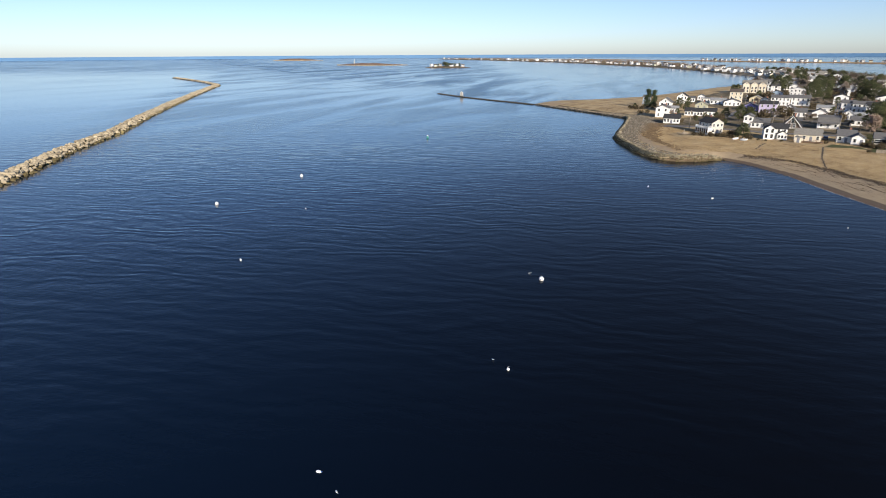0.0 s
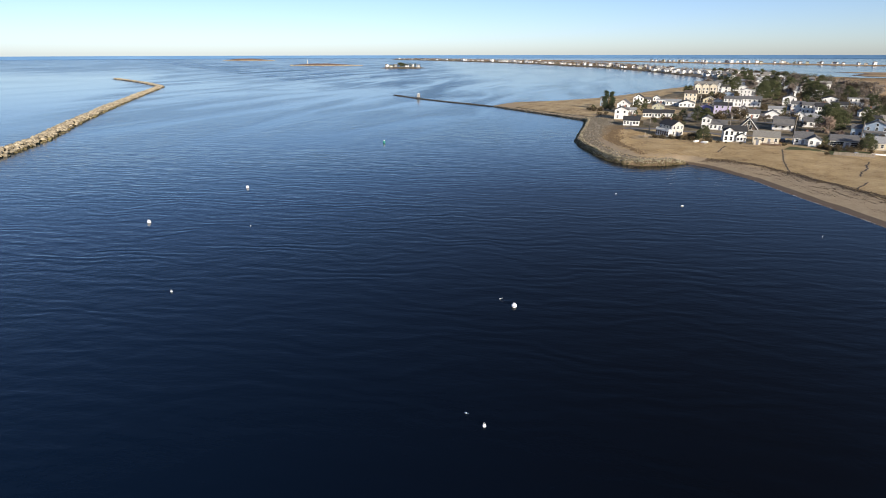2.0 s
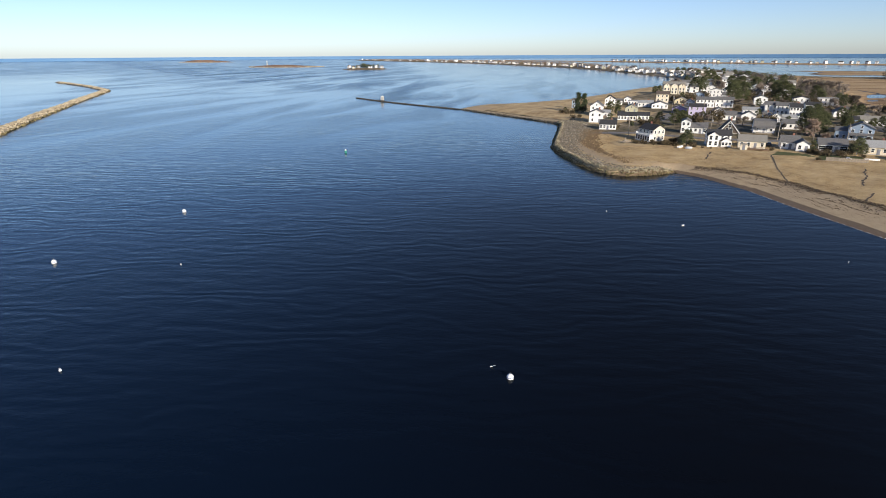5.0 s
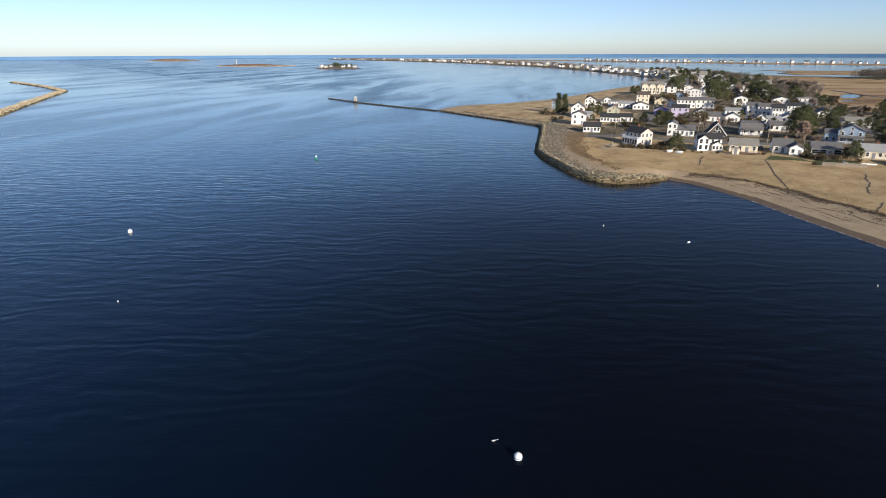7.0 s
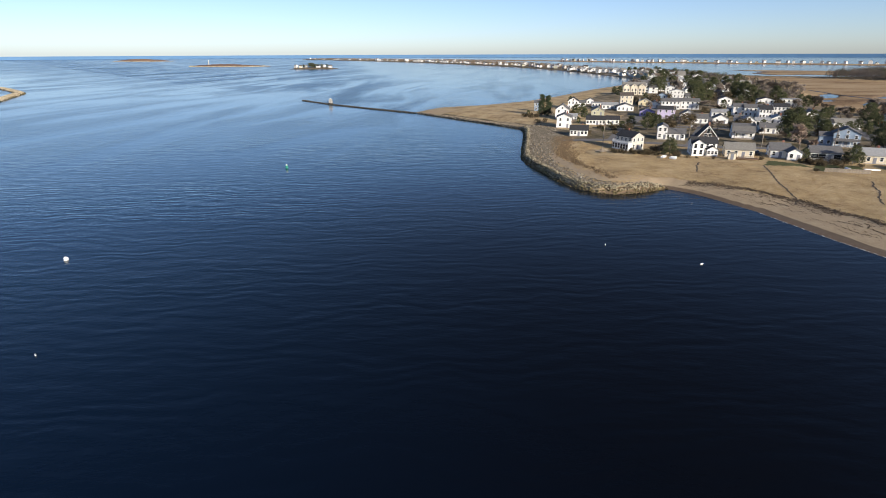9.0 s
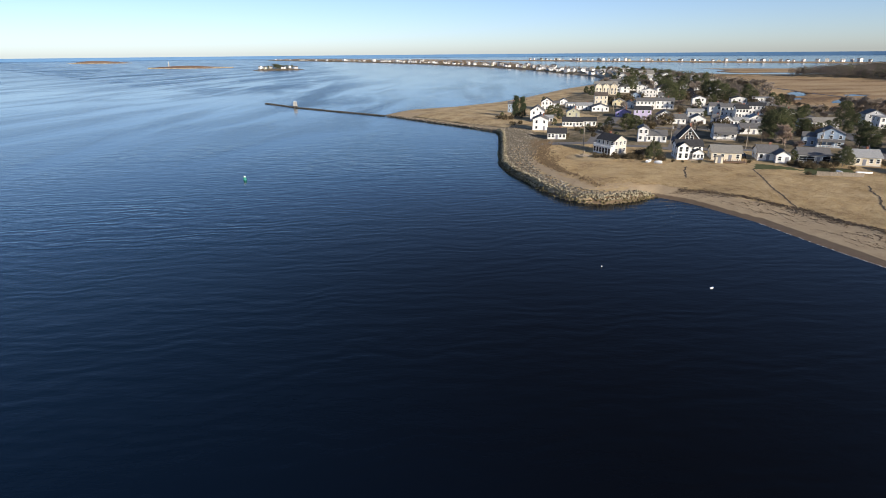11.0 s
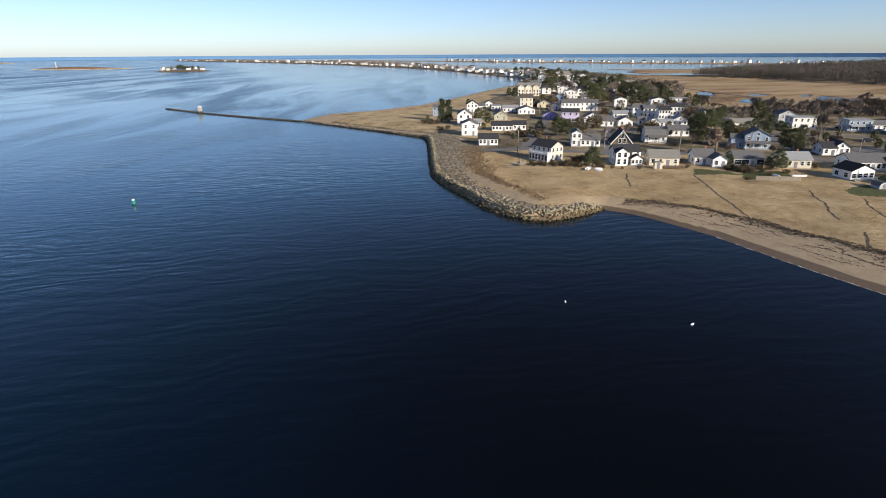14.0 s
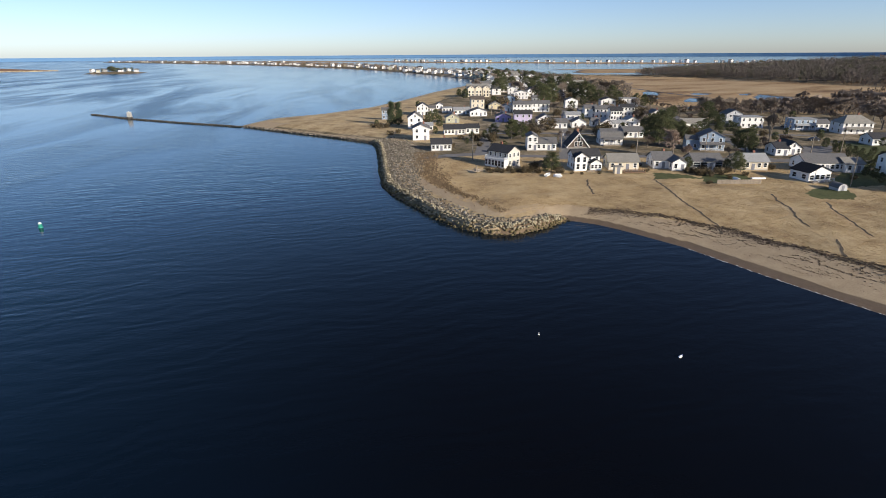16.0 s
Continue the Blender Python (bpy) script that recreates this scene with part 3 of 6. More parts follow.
def breakwater(name, label, pts, half, top, size, per, dry, wetmat, near, centre):
    """A rubble breakwater: core, the nearest stones singly, the rest joined."""
    ob = thing(name, Matrix(), label, "breakwater")
    part("core", core_mesh("core", pts, half, top * 0.72, wetmat), wetmat, ob)
    rows = []
    for x, y, a, b in along(pts, size * 1.15):
        for _ in range(per):
            u = rng.uniform(-1, 1)
            prof = top * min(1.0, (1 - abs(u)) / 0.62)
            s = size * rng.uniform(0.6, 1.15)
            rows.append((x + a * u * half + rng.uniform(-0.6, 0.6) * size, y + b * u * half + rng.uniform(-0.6, 0.6) * size, prof + rng.uniform(-0.3, 0.25) * size, s))
    rows.sort(key=lambda r: math.hypot(r[0] - centre[0], r[1] - centre[1]))
    for r in rows[:near]:
        single_stone(ob, *r, wetmat if r[2] < 0.45 * min(1, top) else dry)
    rest = rows[near:]
    hi = [r for r in rest if r[2] >= 0.45 * min(1, top)]
    lo = [r for r in rest if r[2] < 0.45 * min(1, top)]
    if hi:
        tagged(part("rubble", stones_mesh("rubble", hi, dry), dry, ob), kind="stuff")
    if lo:
        tagged(part("wet_rubble", stones_mesh("wet_rubble", lo, wetmat), wetmat, ob), kind="stuff")
    return ob


breakwater("breakwater", "long pale granite boulder breakwater with a dog-leg end", [(-125.4, 59.1), (-141.6, 128.5), (-154.1, 177.5), (-170.3, 223.9), (-182.4, 273.8), (-211.4, 354.0), (-239.7, 439.1), (-283.0, 577.3), (-326.4, 721.7)], 4.4, 1.6, 1.05, 6, STONE, WETSTONE, 290, (-154.1, 177.5))
breakwater("breakwater", "far arm of the breakwater, low dark stones", [(-326.4, 721.7), (-368, 784), (-417, 848), (-503, 952)], 3.8, 1.1, 1.2, 4, STONE, DARKSTONE, 30, (-326.4, 721.7))
breakwater("jetty", "low dark stone jetty running out from the sand spit", [(51.7, 440.3), (24.6, 476.7), (-5.0, 518.3), (-29.4, 563.3)], 1.5, 0.45, 0.5, 4, DARKSTONE, DARKSTONE, 60, (41.9, 451.5))

breakwater("stone_edge", "low dark stone edging along the sand spit", [(97.6, 349.5), (88.9, 369.4), (73.2, 400.7), (54.2, 439.0)], 1.3, 0.75, 0.5, 4, GREYSTONE, DARKSTONE, 60, (97.6, 349.5))

riprap = thing("riprap", Matrix(), "broad grey riprap revetment with weedy stones at the waterline", "riprap")
LINE = SHORE_BEACH[-1:] + SHORE_RIPRAP[:13]
WIDTHS = [2.5, 4, 5, 6, 6.5, 6.5, 6.5, 7, 9, 12, 16, 18, 15, 10]
cells = []
for i in range(len(LINE) - 1):
    (x0, y0), (x1, y1) = LINE[i], LINE[i + 1]
    L = math.hypot(x1 - x0, y1 - y0)
    nx_, ny_ = (y1 - y0) / L, -(x1 - x0) / L
    for k in np.arange(0, L, 0.6):
        u = k / L
        wdt = WIDTHS[i] * (1 - u) + WIDTHS[i + 1] * u
        for v in np.arange(-0.4, wdt, 0.62):
            x, y = x0 + (x1 - x0) * u + nx_ * v + rng.uniform(-.4, .4), y0 + (y1 - y0) * u + ny_ * v + rng.uniform(-.4, .4)
            cells.append((x, y, v, wdt))
hgt_c = height(np.array([c[0] for c in cells]), np.array([c[1] for c in cells]))
rows = []
for (x, y, v, wdt), z in zip(cells, hgt_c):
    if v > 2.6:      # the broad apron of smaller stone behind the rim, thinning out inland
        if v > wdt - 1.6 and rng.uniform() < 0.5:
            continue
        rows.append((x, y, max(z, -0.35) + rng.uniform(-0.08, 0.14), rng.uniform(0.2, 0.42), v))
    else:            # large pale blocks along the rim and down its wet face
        rows.append((x, y, max(z, -0.3) + 0.1 + 0.25 * (1.0 < v) + rng.uniform(-0.15, 0.25), rng.uniform(0.27, 0.5), v))
rows.sort(key=lambda r: math.hypot(r[0] - 84, r[1] - 203))
for r in rows[:290]:
    single_stone(riprap, *r[:4], WETSTONE if r[4] < 0.5 else (RIMSTONE if r[4] < 2.7 else GREYSTONE))
rest = rows[290:]
for nm, mat, test in (("weedy_rubble", WETSTONE, lambda v: v < 0.5), ("pale_rubble", RIMSTONE, lambda v: 0.5 <= v < 2.7), ("grey_rubble", GREYSTONE, lambda v: v >= 2.7)):
    tagged(part(nm, stones_mesh(nm, [r[:4] for r in rest if test(r[4])], mat), mat, riprap), kind="stuff")

# ---- houses ----
def prism(bm, pts, y0, y1):
    """A profile in x and z pushed from y0 to y1."""
    a = [bm.verts.new((x, y0, z)) for x, z in pts]
    b = [bm.verts.new((x, y1, z)) for x, z in pts]
    n = len(pts)
    bm.faces.new(a)
    bm.faces.new(b[::-1])
    for i in range(n):
        bm.faces.new((a[i], b[i], b[(i + 1) % n], a[(i + 1) % n]))
    return bm


def turned(bm):
    bmesh.ops.rotate(bm, verts=bm.verts, cent=(0, 0, 0), matrix=Matrix.Rotation(radians(90), 3, "Z"))
    return bm


def window_mesh(w, h):
    bm = bmesh.new()
    t = 0.11
    for a in ((-w / 2 - t, -h / 2 - t, w / 2 + t, -h / 2), (-w / 2 - t, h / 2, w / 2 + t, h / 2 + t), (-w / 2 - t, -h / 2, -w / 2, h / 2), (w / 2, -h / 2, w / 2 + t, h / 2), (-w / 2, -0.03, w / 2, 0.03)):
        box(bm, a[0], -0.07, a[1], a[2], 0.06, a[3])
    me = bpy.data.meshes.new("window")
    bm.to_mesh(me)
    bm.free()
    me.materials.append(TRIM)
    bm = boxed(-w / 2, -0.03, -h / 2, w / 2, 0.05, h / 2)
    pane = bpy.data.meshes.new("pane")
    bm.to_mesh(pane)
    bm.free()
    pane.materials.append(GLASS)
    return me, pane


WINDOWS = {k: window_mesh(*k) for k in ((0.9, 1.3), (1.5, 1.4), (2.2, 1.5), (0.7, 1.0), (1.1, 1.9))}
bm = boxed(-0.48, -0.07, 0, 0.48, 0.05, 2.05)
DOOR = bpy.data.meshes.new("door")
bm.to_mesh(DOOR)
bm.free()
DOOR.materials.append(DOORPAINT)


FAR_WINDOW = (1.6, 1.5)
far = boxed(-0.8, -0.05, -0.75, 0.8, 0.05, 0.75)
for f in far.faces:
    f.material_index = 1
box(far, -0.95, -0.03, -0.9, 0.95, 0.06, 0.9)
me = bpy.data.meshes.new("window")
far.to_mesh(me)
far.free()
me.materials.append(TRIM)
me.materials.append(GLASS)
WINDOWS[FAR_WINDOW] = (me, None)


def add_window(ob, kind, m):
    w = part("window", WINDOWS[kind][0], TRIM, ob, at=m)
    if kind != FAR_WINDOW:
        part("pane", WINDOWS[kind][1], GLASS, w)


def wall_side(ob, length, off, z, kind, n, turn):
    """n windows along one wall at height z; turn: the wall's outward direction."""
    for i in range(n):
        u = -length / 2 + length * (i + 0.5) / n
        m = Matrix.Rotation(radians(turn), 4, "Z") @ Matrix.Translation((u, -off - 0.03, z))
        add_window(ob, kind, m)


def gable_roof(w, d, h, rise, over=0.4, thick=0.2):
    """Two slabs; the ridge runs along local y."""
    bm = bmesh.new()
    s = rise / (w / 2)
    xo = w / 2 + over
    prism(bm, [(-xo, h - over * s + 0.02), (0, h + rise + 0.02), (0, h + rise + thick + 0.04), (-xo, h - over * s + thick)], -d / 2 - over, d / 2 + over)
    prism(bm, [(xo, h - over * s + 0.02), (xo, h - over * s + thick), (0, h + rise + thick + 0.04), (0, h + rise + 0.02)], -d / 2 - over, d / 2 + over)
    return bm


def block(ob, w, d, h, rise, ridge, wall, roof, at=Matrix(), floors=1, nf=3, ns=2, kind=(0.9, 1.3), door=True, name="wall"):
    """One roofed volume of a house; its front is local -y; ridge 'x' runs along the front, 'y' away from it, 'g' gambrel, 'f' flat, 'h' hipped."""
    holder = ob
    if ridge in "yf":
        pr = [(-w / 2, -0.3), (w / 2, -0.3), (w / 2, h), (-w / 2, h)] if ridge == "f" else [(-w / 2, -0.3), (w / 2, -0.3), (w / 2, h), (0, h + rise), (-w / 2, h)]
        body = prism(bmesh.new(), pr, -d / 2, d / 2)
        rf = boxed(-w / 2 - 0.3, -d / 2 - 0.3, h + 0.004, w / 2 + 0.3, d / 2 + 0.3, h + 0.3) if ridge == "f" else gable_roof(w, d, h, rise)
    elif ridge == "x":
        body = turned(prism(bmesh.new(), [(-d / 2, -0.3), (d / 2, -0.3), (d / 2, h), (0, h + rise), (-d / 2, h)], -w / 2, w / 2))
        rf = turned(gable_roof(d, w, h, rise))
    elif ridge == "g":
        body = turned(prism(bmesh.new(), [(-d / 2, -0.3), (d / 2, -0.3), (d / 2, h), (d / 2 * 0.75, h + rise * 0.72), (0, h + rise), (-d / 2 * 0.75, h + rise * 0.72), (-d / 2, h)], -w / 2, w / 2))
        rf = bmesh.new()
        e = 0.3
        for s in (-1, 1):
            o = [(s * (d / 2 + e), h - 0.25), (s * (d / 2 * 0.75 + 0.08), h + rise * 0.72 + 0.03), (0, h + rise + 0.03)]
            up = [(x + s * 0.12 if x else 0, z + 0.2) for x, z in o]
            prism(rf, o + up[::-1], -w / 2 - e, w / 2 + e)
        turned(rf)
    else:
        body = boxed(-w / 2, -d / 2, -0.3, w / 2, d / 2, h)
        rf = bmesh.new()
        o = 0.5
        lo = [rf.verts.new((x * (w / 2 + o), y * (d / 2 + o), h + 0.01)) for x, y in ((-1, -1), (1, -1), (1, 1), (-1, 1))]
        k = max(0.2, w / 2 - d / 2 * 0.8)
        a, b = rf.verts.new((-k, 0, h + rise)), rf.verts.new((k, 0, h + rise))
        for f in ((lo[0], lo[1], b, a), (lo[2], lo[3], a, b), (lo[1], lo[2], b), (lo[3], lo[0], a), tuple(lo[::-1])):
            rf.faces.new(f)
    part(name, body, wall, holder, at=at)
    part("roof", rf, roof, holder, at=at)
    fh = 2.65
    host = holder
    for fl in range(floors):
        z = 1.55 + fl * fh
        if z + 0.7 > h + (rise * 0.6 if ridge == "g" else 0.15):
            break
        n0 = nf
        for i in range(n0):
            u = -w / 2 + w * (i + 0.5) / n0
            if door and fl == 0 and i == n0 // 2:
                part("door", DOOR, DOORPAINT, host, at=at @ Matrix.Translation((u, -d / 2 - 0.03, 0.02)))
                continue
            add_window(host, kind, at @ Matrix.Translation((u, -d / 2 - 0.03, z)))
        for side, off in ((-90, w / 2), (90, w / 2)):
            for i in range(ns):
                u = -d / 2 + d * (i + 0.5) / ns
                add_window(host, kind, at @ Matrix.Rotation(radians(side), 4, "Z") @ Matrix.Translation((u, -off - 0.03, z)))
    if ridge == "y" and rise > 1.9 and floors > 0 and h + rise * 0.35 > 3:
        add_window(host, (0.7, 1.0), at @ Matrix.Translation((0, -d / 2 - 0.03, h + rise * 0.3)))


def chimney(ob, x, y, z0, z1):
    part("chimney", boxed(x - 0.35, y - 0.35, z0, x + 0.35, y + 0.35, z1, bevel=0.03), BRICK, ob, "brick chimney")


def porch(ob, w, depth, y, h, roofmat, at=Matrix(), roofed=True, posts=4, rail=True):
    """A porch before the wall at local y: deck, posts, rail, roof."""
    part("deck", boxed(-w / 2, y - depth, -0.2, w / 2, y - 0.01, 0.3), WOOD, ob, at=at)
    for i in range(posts):
        x = -w / 2 + 0.1 + (w - 0.2) * i / (posts - 1)
        part("post", boxed(x - 0.08, y - depth + 0.04, 0.3, x + 0.08, y - depth + 0.2, h), TRIM, ob, at=at)
    if rail:
        bm = bmesh.new()
        box(bm, -w / 2, y - depth + 0.08, 1.12, w / 2, y - depth + 0.16, 1.22)
        for x in np.arange(-w / 2 + 0.2, w / 2, 0.3):
            box(bm, x - 0.025, y - depth + 0.1, 0.3, x + 0.025, y - depth + 0.14, 1.14)
        part("railing", bm, TRIM, ob, at=at)
    if roofed:
        bm = turned(prism(bmesh.new(), [(y - depth - 0.3, h), (y - 0.01, h + 0.7), (y - 0.01, h + 0.85), (y - depth - 0.3, h + 0.16)], -w / 2 - 0.2, w / 2 + 0.2))
        part("porch_roof", bm, roofmat, ob, at=at)


def house(label, x, y, rot, w, d, h, rise, ridge, wall, roof, floors=1, nf=3, ns=2, kind=(0.9, 1.3), stack=False, category="house", name="house", porch_w=0.0, door=True):
    ob = thing(name, pose(x, y, hz(x, y) + 0.05, 0, 0, rot), label, category, "village houses")
    block(ob, w, d, h, rise, ridge, wall, roof, floors=floors, nf=nf, ns=ns, kind=kind, door=door)
    part("foundation", boxed(-w / 2 - 0.06, -d / 2 - 0.06, -0.9, w / 2 + 0.06, d / 2 + 0.06, 0.16), CONCRETE, ob)
    if stack:
        chimney(ob, w * 0.18, d * 0.1, h, h + rise + 0.9)
    if porch_w:
        porch(ob, porch_w, 1.8, -d / 2, 2.5, roof)
    return ob

house("white cottage with dark grey gable roof near the riprap", 110.8, 303.4, -24, 7.9, 7, 2.75, 1.7, "x", WHITE, R_DARK, 1, nf=5, stack=True)
house("white house with dark roof and a row of porch windows", 136.5, 340.3, -24, 9.9, 8, 2.75, 1.6, "x", WHITE, R_DARK, 1, nf=6)
house("low white wing house with dark roof", 145.5, 339.0, -24, 6.5, 7, 2.75, 1.5, "x", WHITE, R_DARK, 1, nf=3)
house("white gable cottage facing the water", 115.4, 332.5, -24, 7.3, 9, 5.3, 1.6, "y", WHITE, R_GREY, 2, nf=2, stack=True)
house("white steep-gabled house behind a cottage", 128.9, 368.6, -24, 7.5, 9, 5.3, 2.6, "y", WHITE, R_GREY, 2, nf=2)
house("long white house wing with low roof", 129.4, 356.8, -24, 6.7, 6, 2.75, 1.2, "x", WHITE, R_PALE, 1, nf=4)
house("small blue-grey house among cedars", 129.9, 412.2, -24, 4.6, 6, 5.3, 1.2, "x", BLUE, R_GREY, 2, nf=2, stack=True)
house("two-storey white house with gable and deck", 162.0, 430.6, -24, 7.1, 9, 5.3, 2.2, "y", WHITE, R_DARK, 2, nf=3)
house("small white house with deck beside the beach", 169.5, 432.9, -24, 5.1, 7, 2.75, 1.2, "x", WHITE, R_GREY, 1, nf=3)
house("sage-green gable cottage on a village lot", 156.4, 379.9, -24, 7.5, 9, 2.75, 2, "y", SAGE, R_TAN, 1, nf=2, stack=True)
house("small white cottage on a village lot", 183.7, 450.1, -24, 5.0, 7, 2.75, 1.4, "y", WHITE, R_GREY, 1, nf=2)
house("white flat-roofed beach house on a village lot", 178.3, 428.3, -24, 6.2, 8, 2.75, 0, "f", WHITE, R_PALE, 1, nf=3)
house("white cottage with pale blue roof", 181.6, 414.6, -24, 10.2, 8, 2.75, 1.4, "x", WHITE, R_PALE, 1, nf=4, stack=True)
house("white long cottage with shallow gable", 186.0, 402.0, -24, 10.3, 10, 2.75, 1.8, "y", WHITE, R_GREY, 1, nf=4)
house("tall three-storey cream apartment house", 197.1, 421.7, -24, 8.4, 9, 8, 1.8, "x", CREAM, R_BROWN, 3, nf=3)
house("purple house with grey roof", 183.6, 370.0, -30, 8.5, 9, 2.75, 1.8, "y", PURPLE, R_GREY, 1, nf=3, stack=True)
house("lavender house with white porch", 188.4, 357.8, -30, 9.5, 8, 5.3, 1.5, "x", LAVENDER, R_DARK, 2, nf=3)
house("long white row house with grey roof", 219.8, 403.7, -30, 11.5, 8, 5.3, 1.6, "x", WHITE, R_GREY, 2, nf=5)
house("long white row house with brown-grey roof", 231.8, 400.5, -30, 11.2, 8, 5.3, 1.6, "x", WHITE, R_GREY, 2, nf=4, stack=True)
house("white cottage with grey gable", 197.4, 350.3, -30, 8.2, 9, 2.75, 2.4, "y", WHITE, R_GREY, 1, nf=2)
house("yellow gable cottage on a village lot", 216.6, 431.0, -30, 8.4, 8, 2.75, 2, "y", YELLOW, R_TAN, 1, nf=2)
house("white gable cottage on a village lot", 214.7, 414.8, -30, 6.6, 8, 2.75, 1.8, "y", WHITE, R_GREY, 1, nf=2, stack=True)
house("blue-grey two-storey house on a village lot", 240.9, 449.6, -30, 7.4, 7, 5.3, 1.6, "y", BLUE, R_GREY, 2, nf=2)
house("white house with long dormer", 279.7, 491.3, -30, 11.1, 8, 5.3, 1.5, "y", WHITE, R_PALE, 2, nf=4)
house("grey shingled house on a village lot", 257.2, 439.7, -30, 5.7, 7, 5.3, 1.6, "x", GREY, R_GREY, 2, nf=2, stack=True)
house("pale house among trees on a village lot", 301.9, 536.6, -30, 8.2, 8, 5.3, 1.6, "y", WHITE, R_PALE, 2, nf=2)
house("white house among trees on a village lot", 332.9, 542.6, -30, 8.0, 8, 5.3, 1.4, "y", WHITE, R_GREY, 2, nf=2)
house("white house with attached garage and grey roof", 192.5, 333.3, -30, 9.5, 7, 2.75, 1.8, "x", WHITE, R_GREY, 1, nf=4, stack=True)
house("white garage with gable front", 203.3, 329.7, -30, 7.2, 7, 2.75, 1.9, "y", WHITE, R_GREY, 1, nf=2)
house("white flat-roofed house on a village lot", 223.5, 358.5, -30, 8.7, 8, 2.75, 1.3, "x", WHITE, R_PALE, 1, nf=3)
house("pale grey two-storey house on a village lot", 239.2, 362.0, -30, 7.0, 7, 5.3, 1.6, "x", WHITE, R_GREY, 2, nf=2, stack=True)
house("blue-grey wing house on a village lot", 241.4, 371.3, -30, 4.1, 7, 2.75, 1.4, "x", BLUE, R_GREY, 1, nf=2)
house("long white house with grey roof", 243.8, 356.5, -30, 9.2, 8, 5.3, 1.5, "x", WHITE, R_GREY, 2, nf=4)
house("white house with gambrel front", 242.2, 344.4, -30, 6.4, 8, 5.3, 1.8, "x", WHITE, R_DARK, 2, nf=4, stack=True)
house("long white house wing on a village lot", 262.2, 356.0, -30, 8.1, 8, 5.3, 1.5, "x", WHITE, R_DARK, 2, nf=4)
house("small white house with rounded gable", 212.6, 319.8, -30, 6.5, 8, 2.75, 2.2, "y", WHITE, R_PALE, 1, nf=3)
house("white cottage with rounded gable", 229.9, 320.0, -30, 7.9, 8, 2.75, 2, "y", WHITE, R_PALE, 1, nf=3, stack=True)
house("low white connecting cottage on a village lot", 217.4, 315.9, -30, 6.5, 6, 2.75, 1.2, "x", WHITE, R_PALE, 1, nf=3)
house("white house with grey roof", 201.2, 291.0, -30, 9.1, 8, 2.75, 1.7, "x", WHITE, R_GREY, 1, nf=4)
house("small white cottage with grey roof", 213.2, 328.5, -30, 3.8, 6, 2.75, 1.4, "x", WHITE, R_GREY, 1, nf=2, stack=True)
house("grey gambrel house with white porch", 178.4, 280.3, -30, 8.9, 8, 2.75, 3.4, "g", WHITE, R_GREY, 1, nf=3, porch_w=7.0)
house("white house with dark gable among trees", 286.5, 398.1, -30, 10.0, 8, 5.3, 1.4, "y", WHITE, R_DARK, 2, nf=3)
house("white house with decks beside the marsh", 307.5, 399.7, -30, 11.5, 8, 5.3, 0, "f", WHITE, R_PALE, 2, nf=4)
house("grey and white house on a village lot", 265.1, 410.4, -30, 8.5, 7, 5.3, 1.6, "y", WHITE, R_GREY, 2, nf=2)
house("brown shingled house among bare trees", 300.1, 465.6, -30, 6.7, 8, 5.3, 1.8, "y", BROWN, R_BROWN, 2, nf=2)
house("white gable cottage by the marsh", 266.0, 337.5, -30, 8.1, 9, 2.75, 2.4, "y", WHITE, R_GREY, 1, nf=2, stack=True)
house("white house with tan roof", 251.6, 299.8, -30, 12.2, 8, 2.75, 1.8, "x", WHITE, R_TAN, 1, nf=4)
house("blue-grey wing of a white house", 242.3, 301.6, -30, 5.1, 6, 2.75, 1.3, "x", BLUE, R_DARK, 1, nf=2)
house("white square modern house with roof deck", 278.0, 287.7, -30, 11.1, 9, 5.3, 0, "f", WHITE, R_PALE, 2, nf=4)
house("grey gabled house with white trim", 284.4, 302.0, -30, 8.4, 8, 5.3, 2, "y", GREY, R_GREY, 2, nf=2)
house("cream cottage with grey roof above the dune", 146.0, 240.4, -30, 9.6, 8, 2.75, 1.9, "x", CREAM, R_TAN, 1, nf=4)
house("white cottage with gable wing", 158.6, 235.5, -30, 6.3, 8, 2.75, 2, "x", WHITE, R_GREY, 1, nf=3, stack=True)
house("white gabled sun room cottage", 159.7, 229.7, -30, 4.4, 6, 2.75, 1.3, "y", WHITE, R_GREY, 1, nf=2)
# White walls in grey paint here: the front's shade is put into the colour.
house("white cottage with grey roof and glazed front", 170.3, 228.0, -30, 9.2, 8, 2.75, 1.8, "x", GREY, R_GREY, 1, nf=4, kind=(2.2,1.5))
house("cream cottage with pale grey roof", 182.3, 220.3, -30, 9.4, 8, 2.75, 1.9, "x", CREAM, R_PALE, 1, nf=5, stack=True)
house("long white house with grey roof and many windows", 200.4, 207.9, -30, 13.7, 9, 2.75, 2, "x", WHITE, R_GREY, 1, nf=9)
house("grey-roofed cottage wing on a village lot", 205.4, 202.0, -30, 5.7, 7, 2.75, 1.4, "x", WHITE, R_TAN, 1, nf=2)
house("white house with dark roof", 214.9, 231.5, -30, 4.6, 8, 2.75, 1.6, "x", WHITE, R_DARK, 1, nf=2, stack=True)
house("white gabled cottage on a village lot", 219.7, 230.7, -30, 5.6, 9, 2.75, 2, "y", WHITE, R_DARK, 1, nf=3)
house("white two-storey house behind hedges", 271.2, 226.3, -30, 7.5, 8, 2.75, 1.8, "x", WHITE, R_DARK, 1, nf=3)
house("white and blue house by the road", 211.3, 191.8, -30, 5.5, 8, 5.3, 1.8, "x", WHITE, R_DARK, 2, nf=3, stack=True)
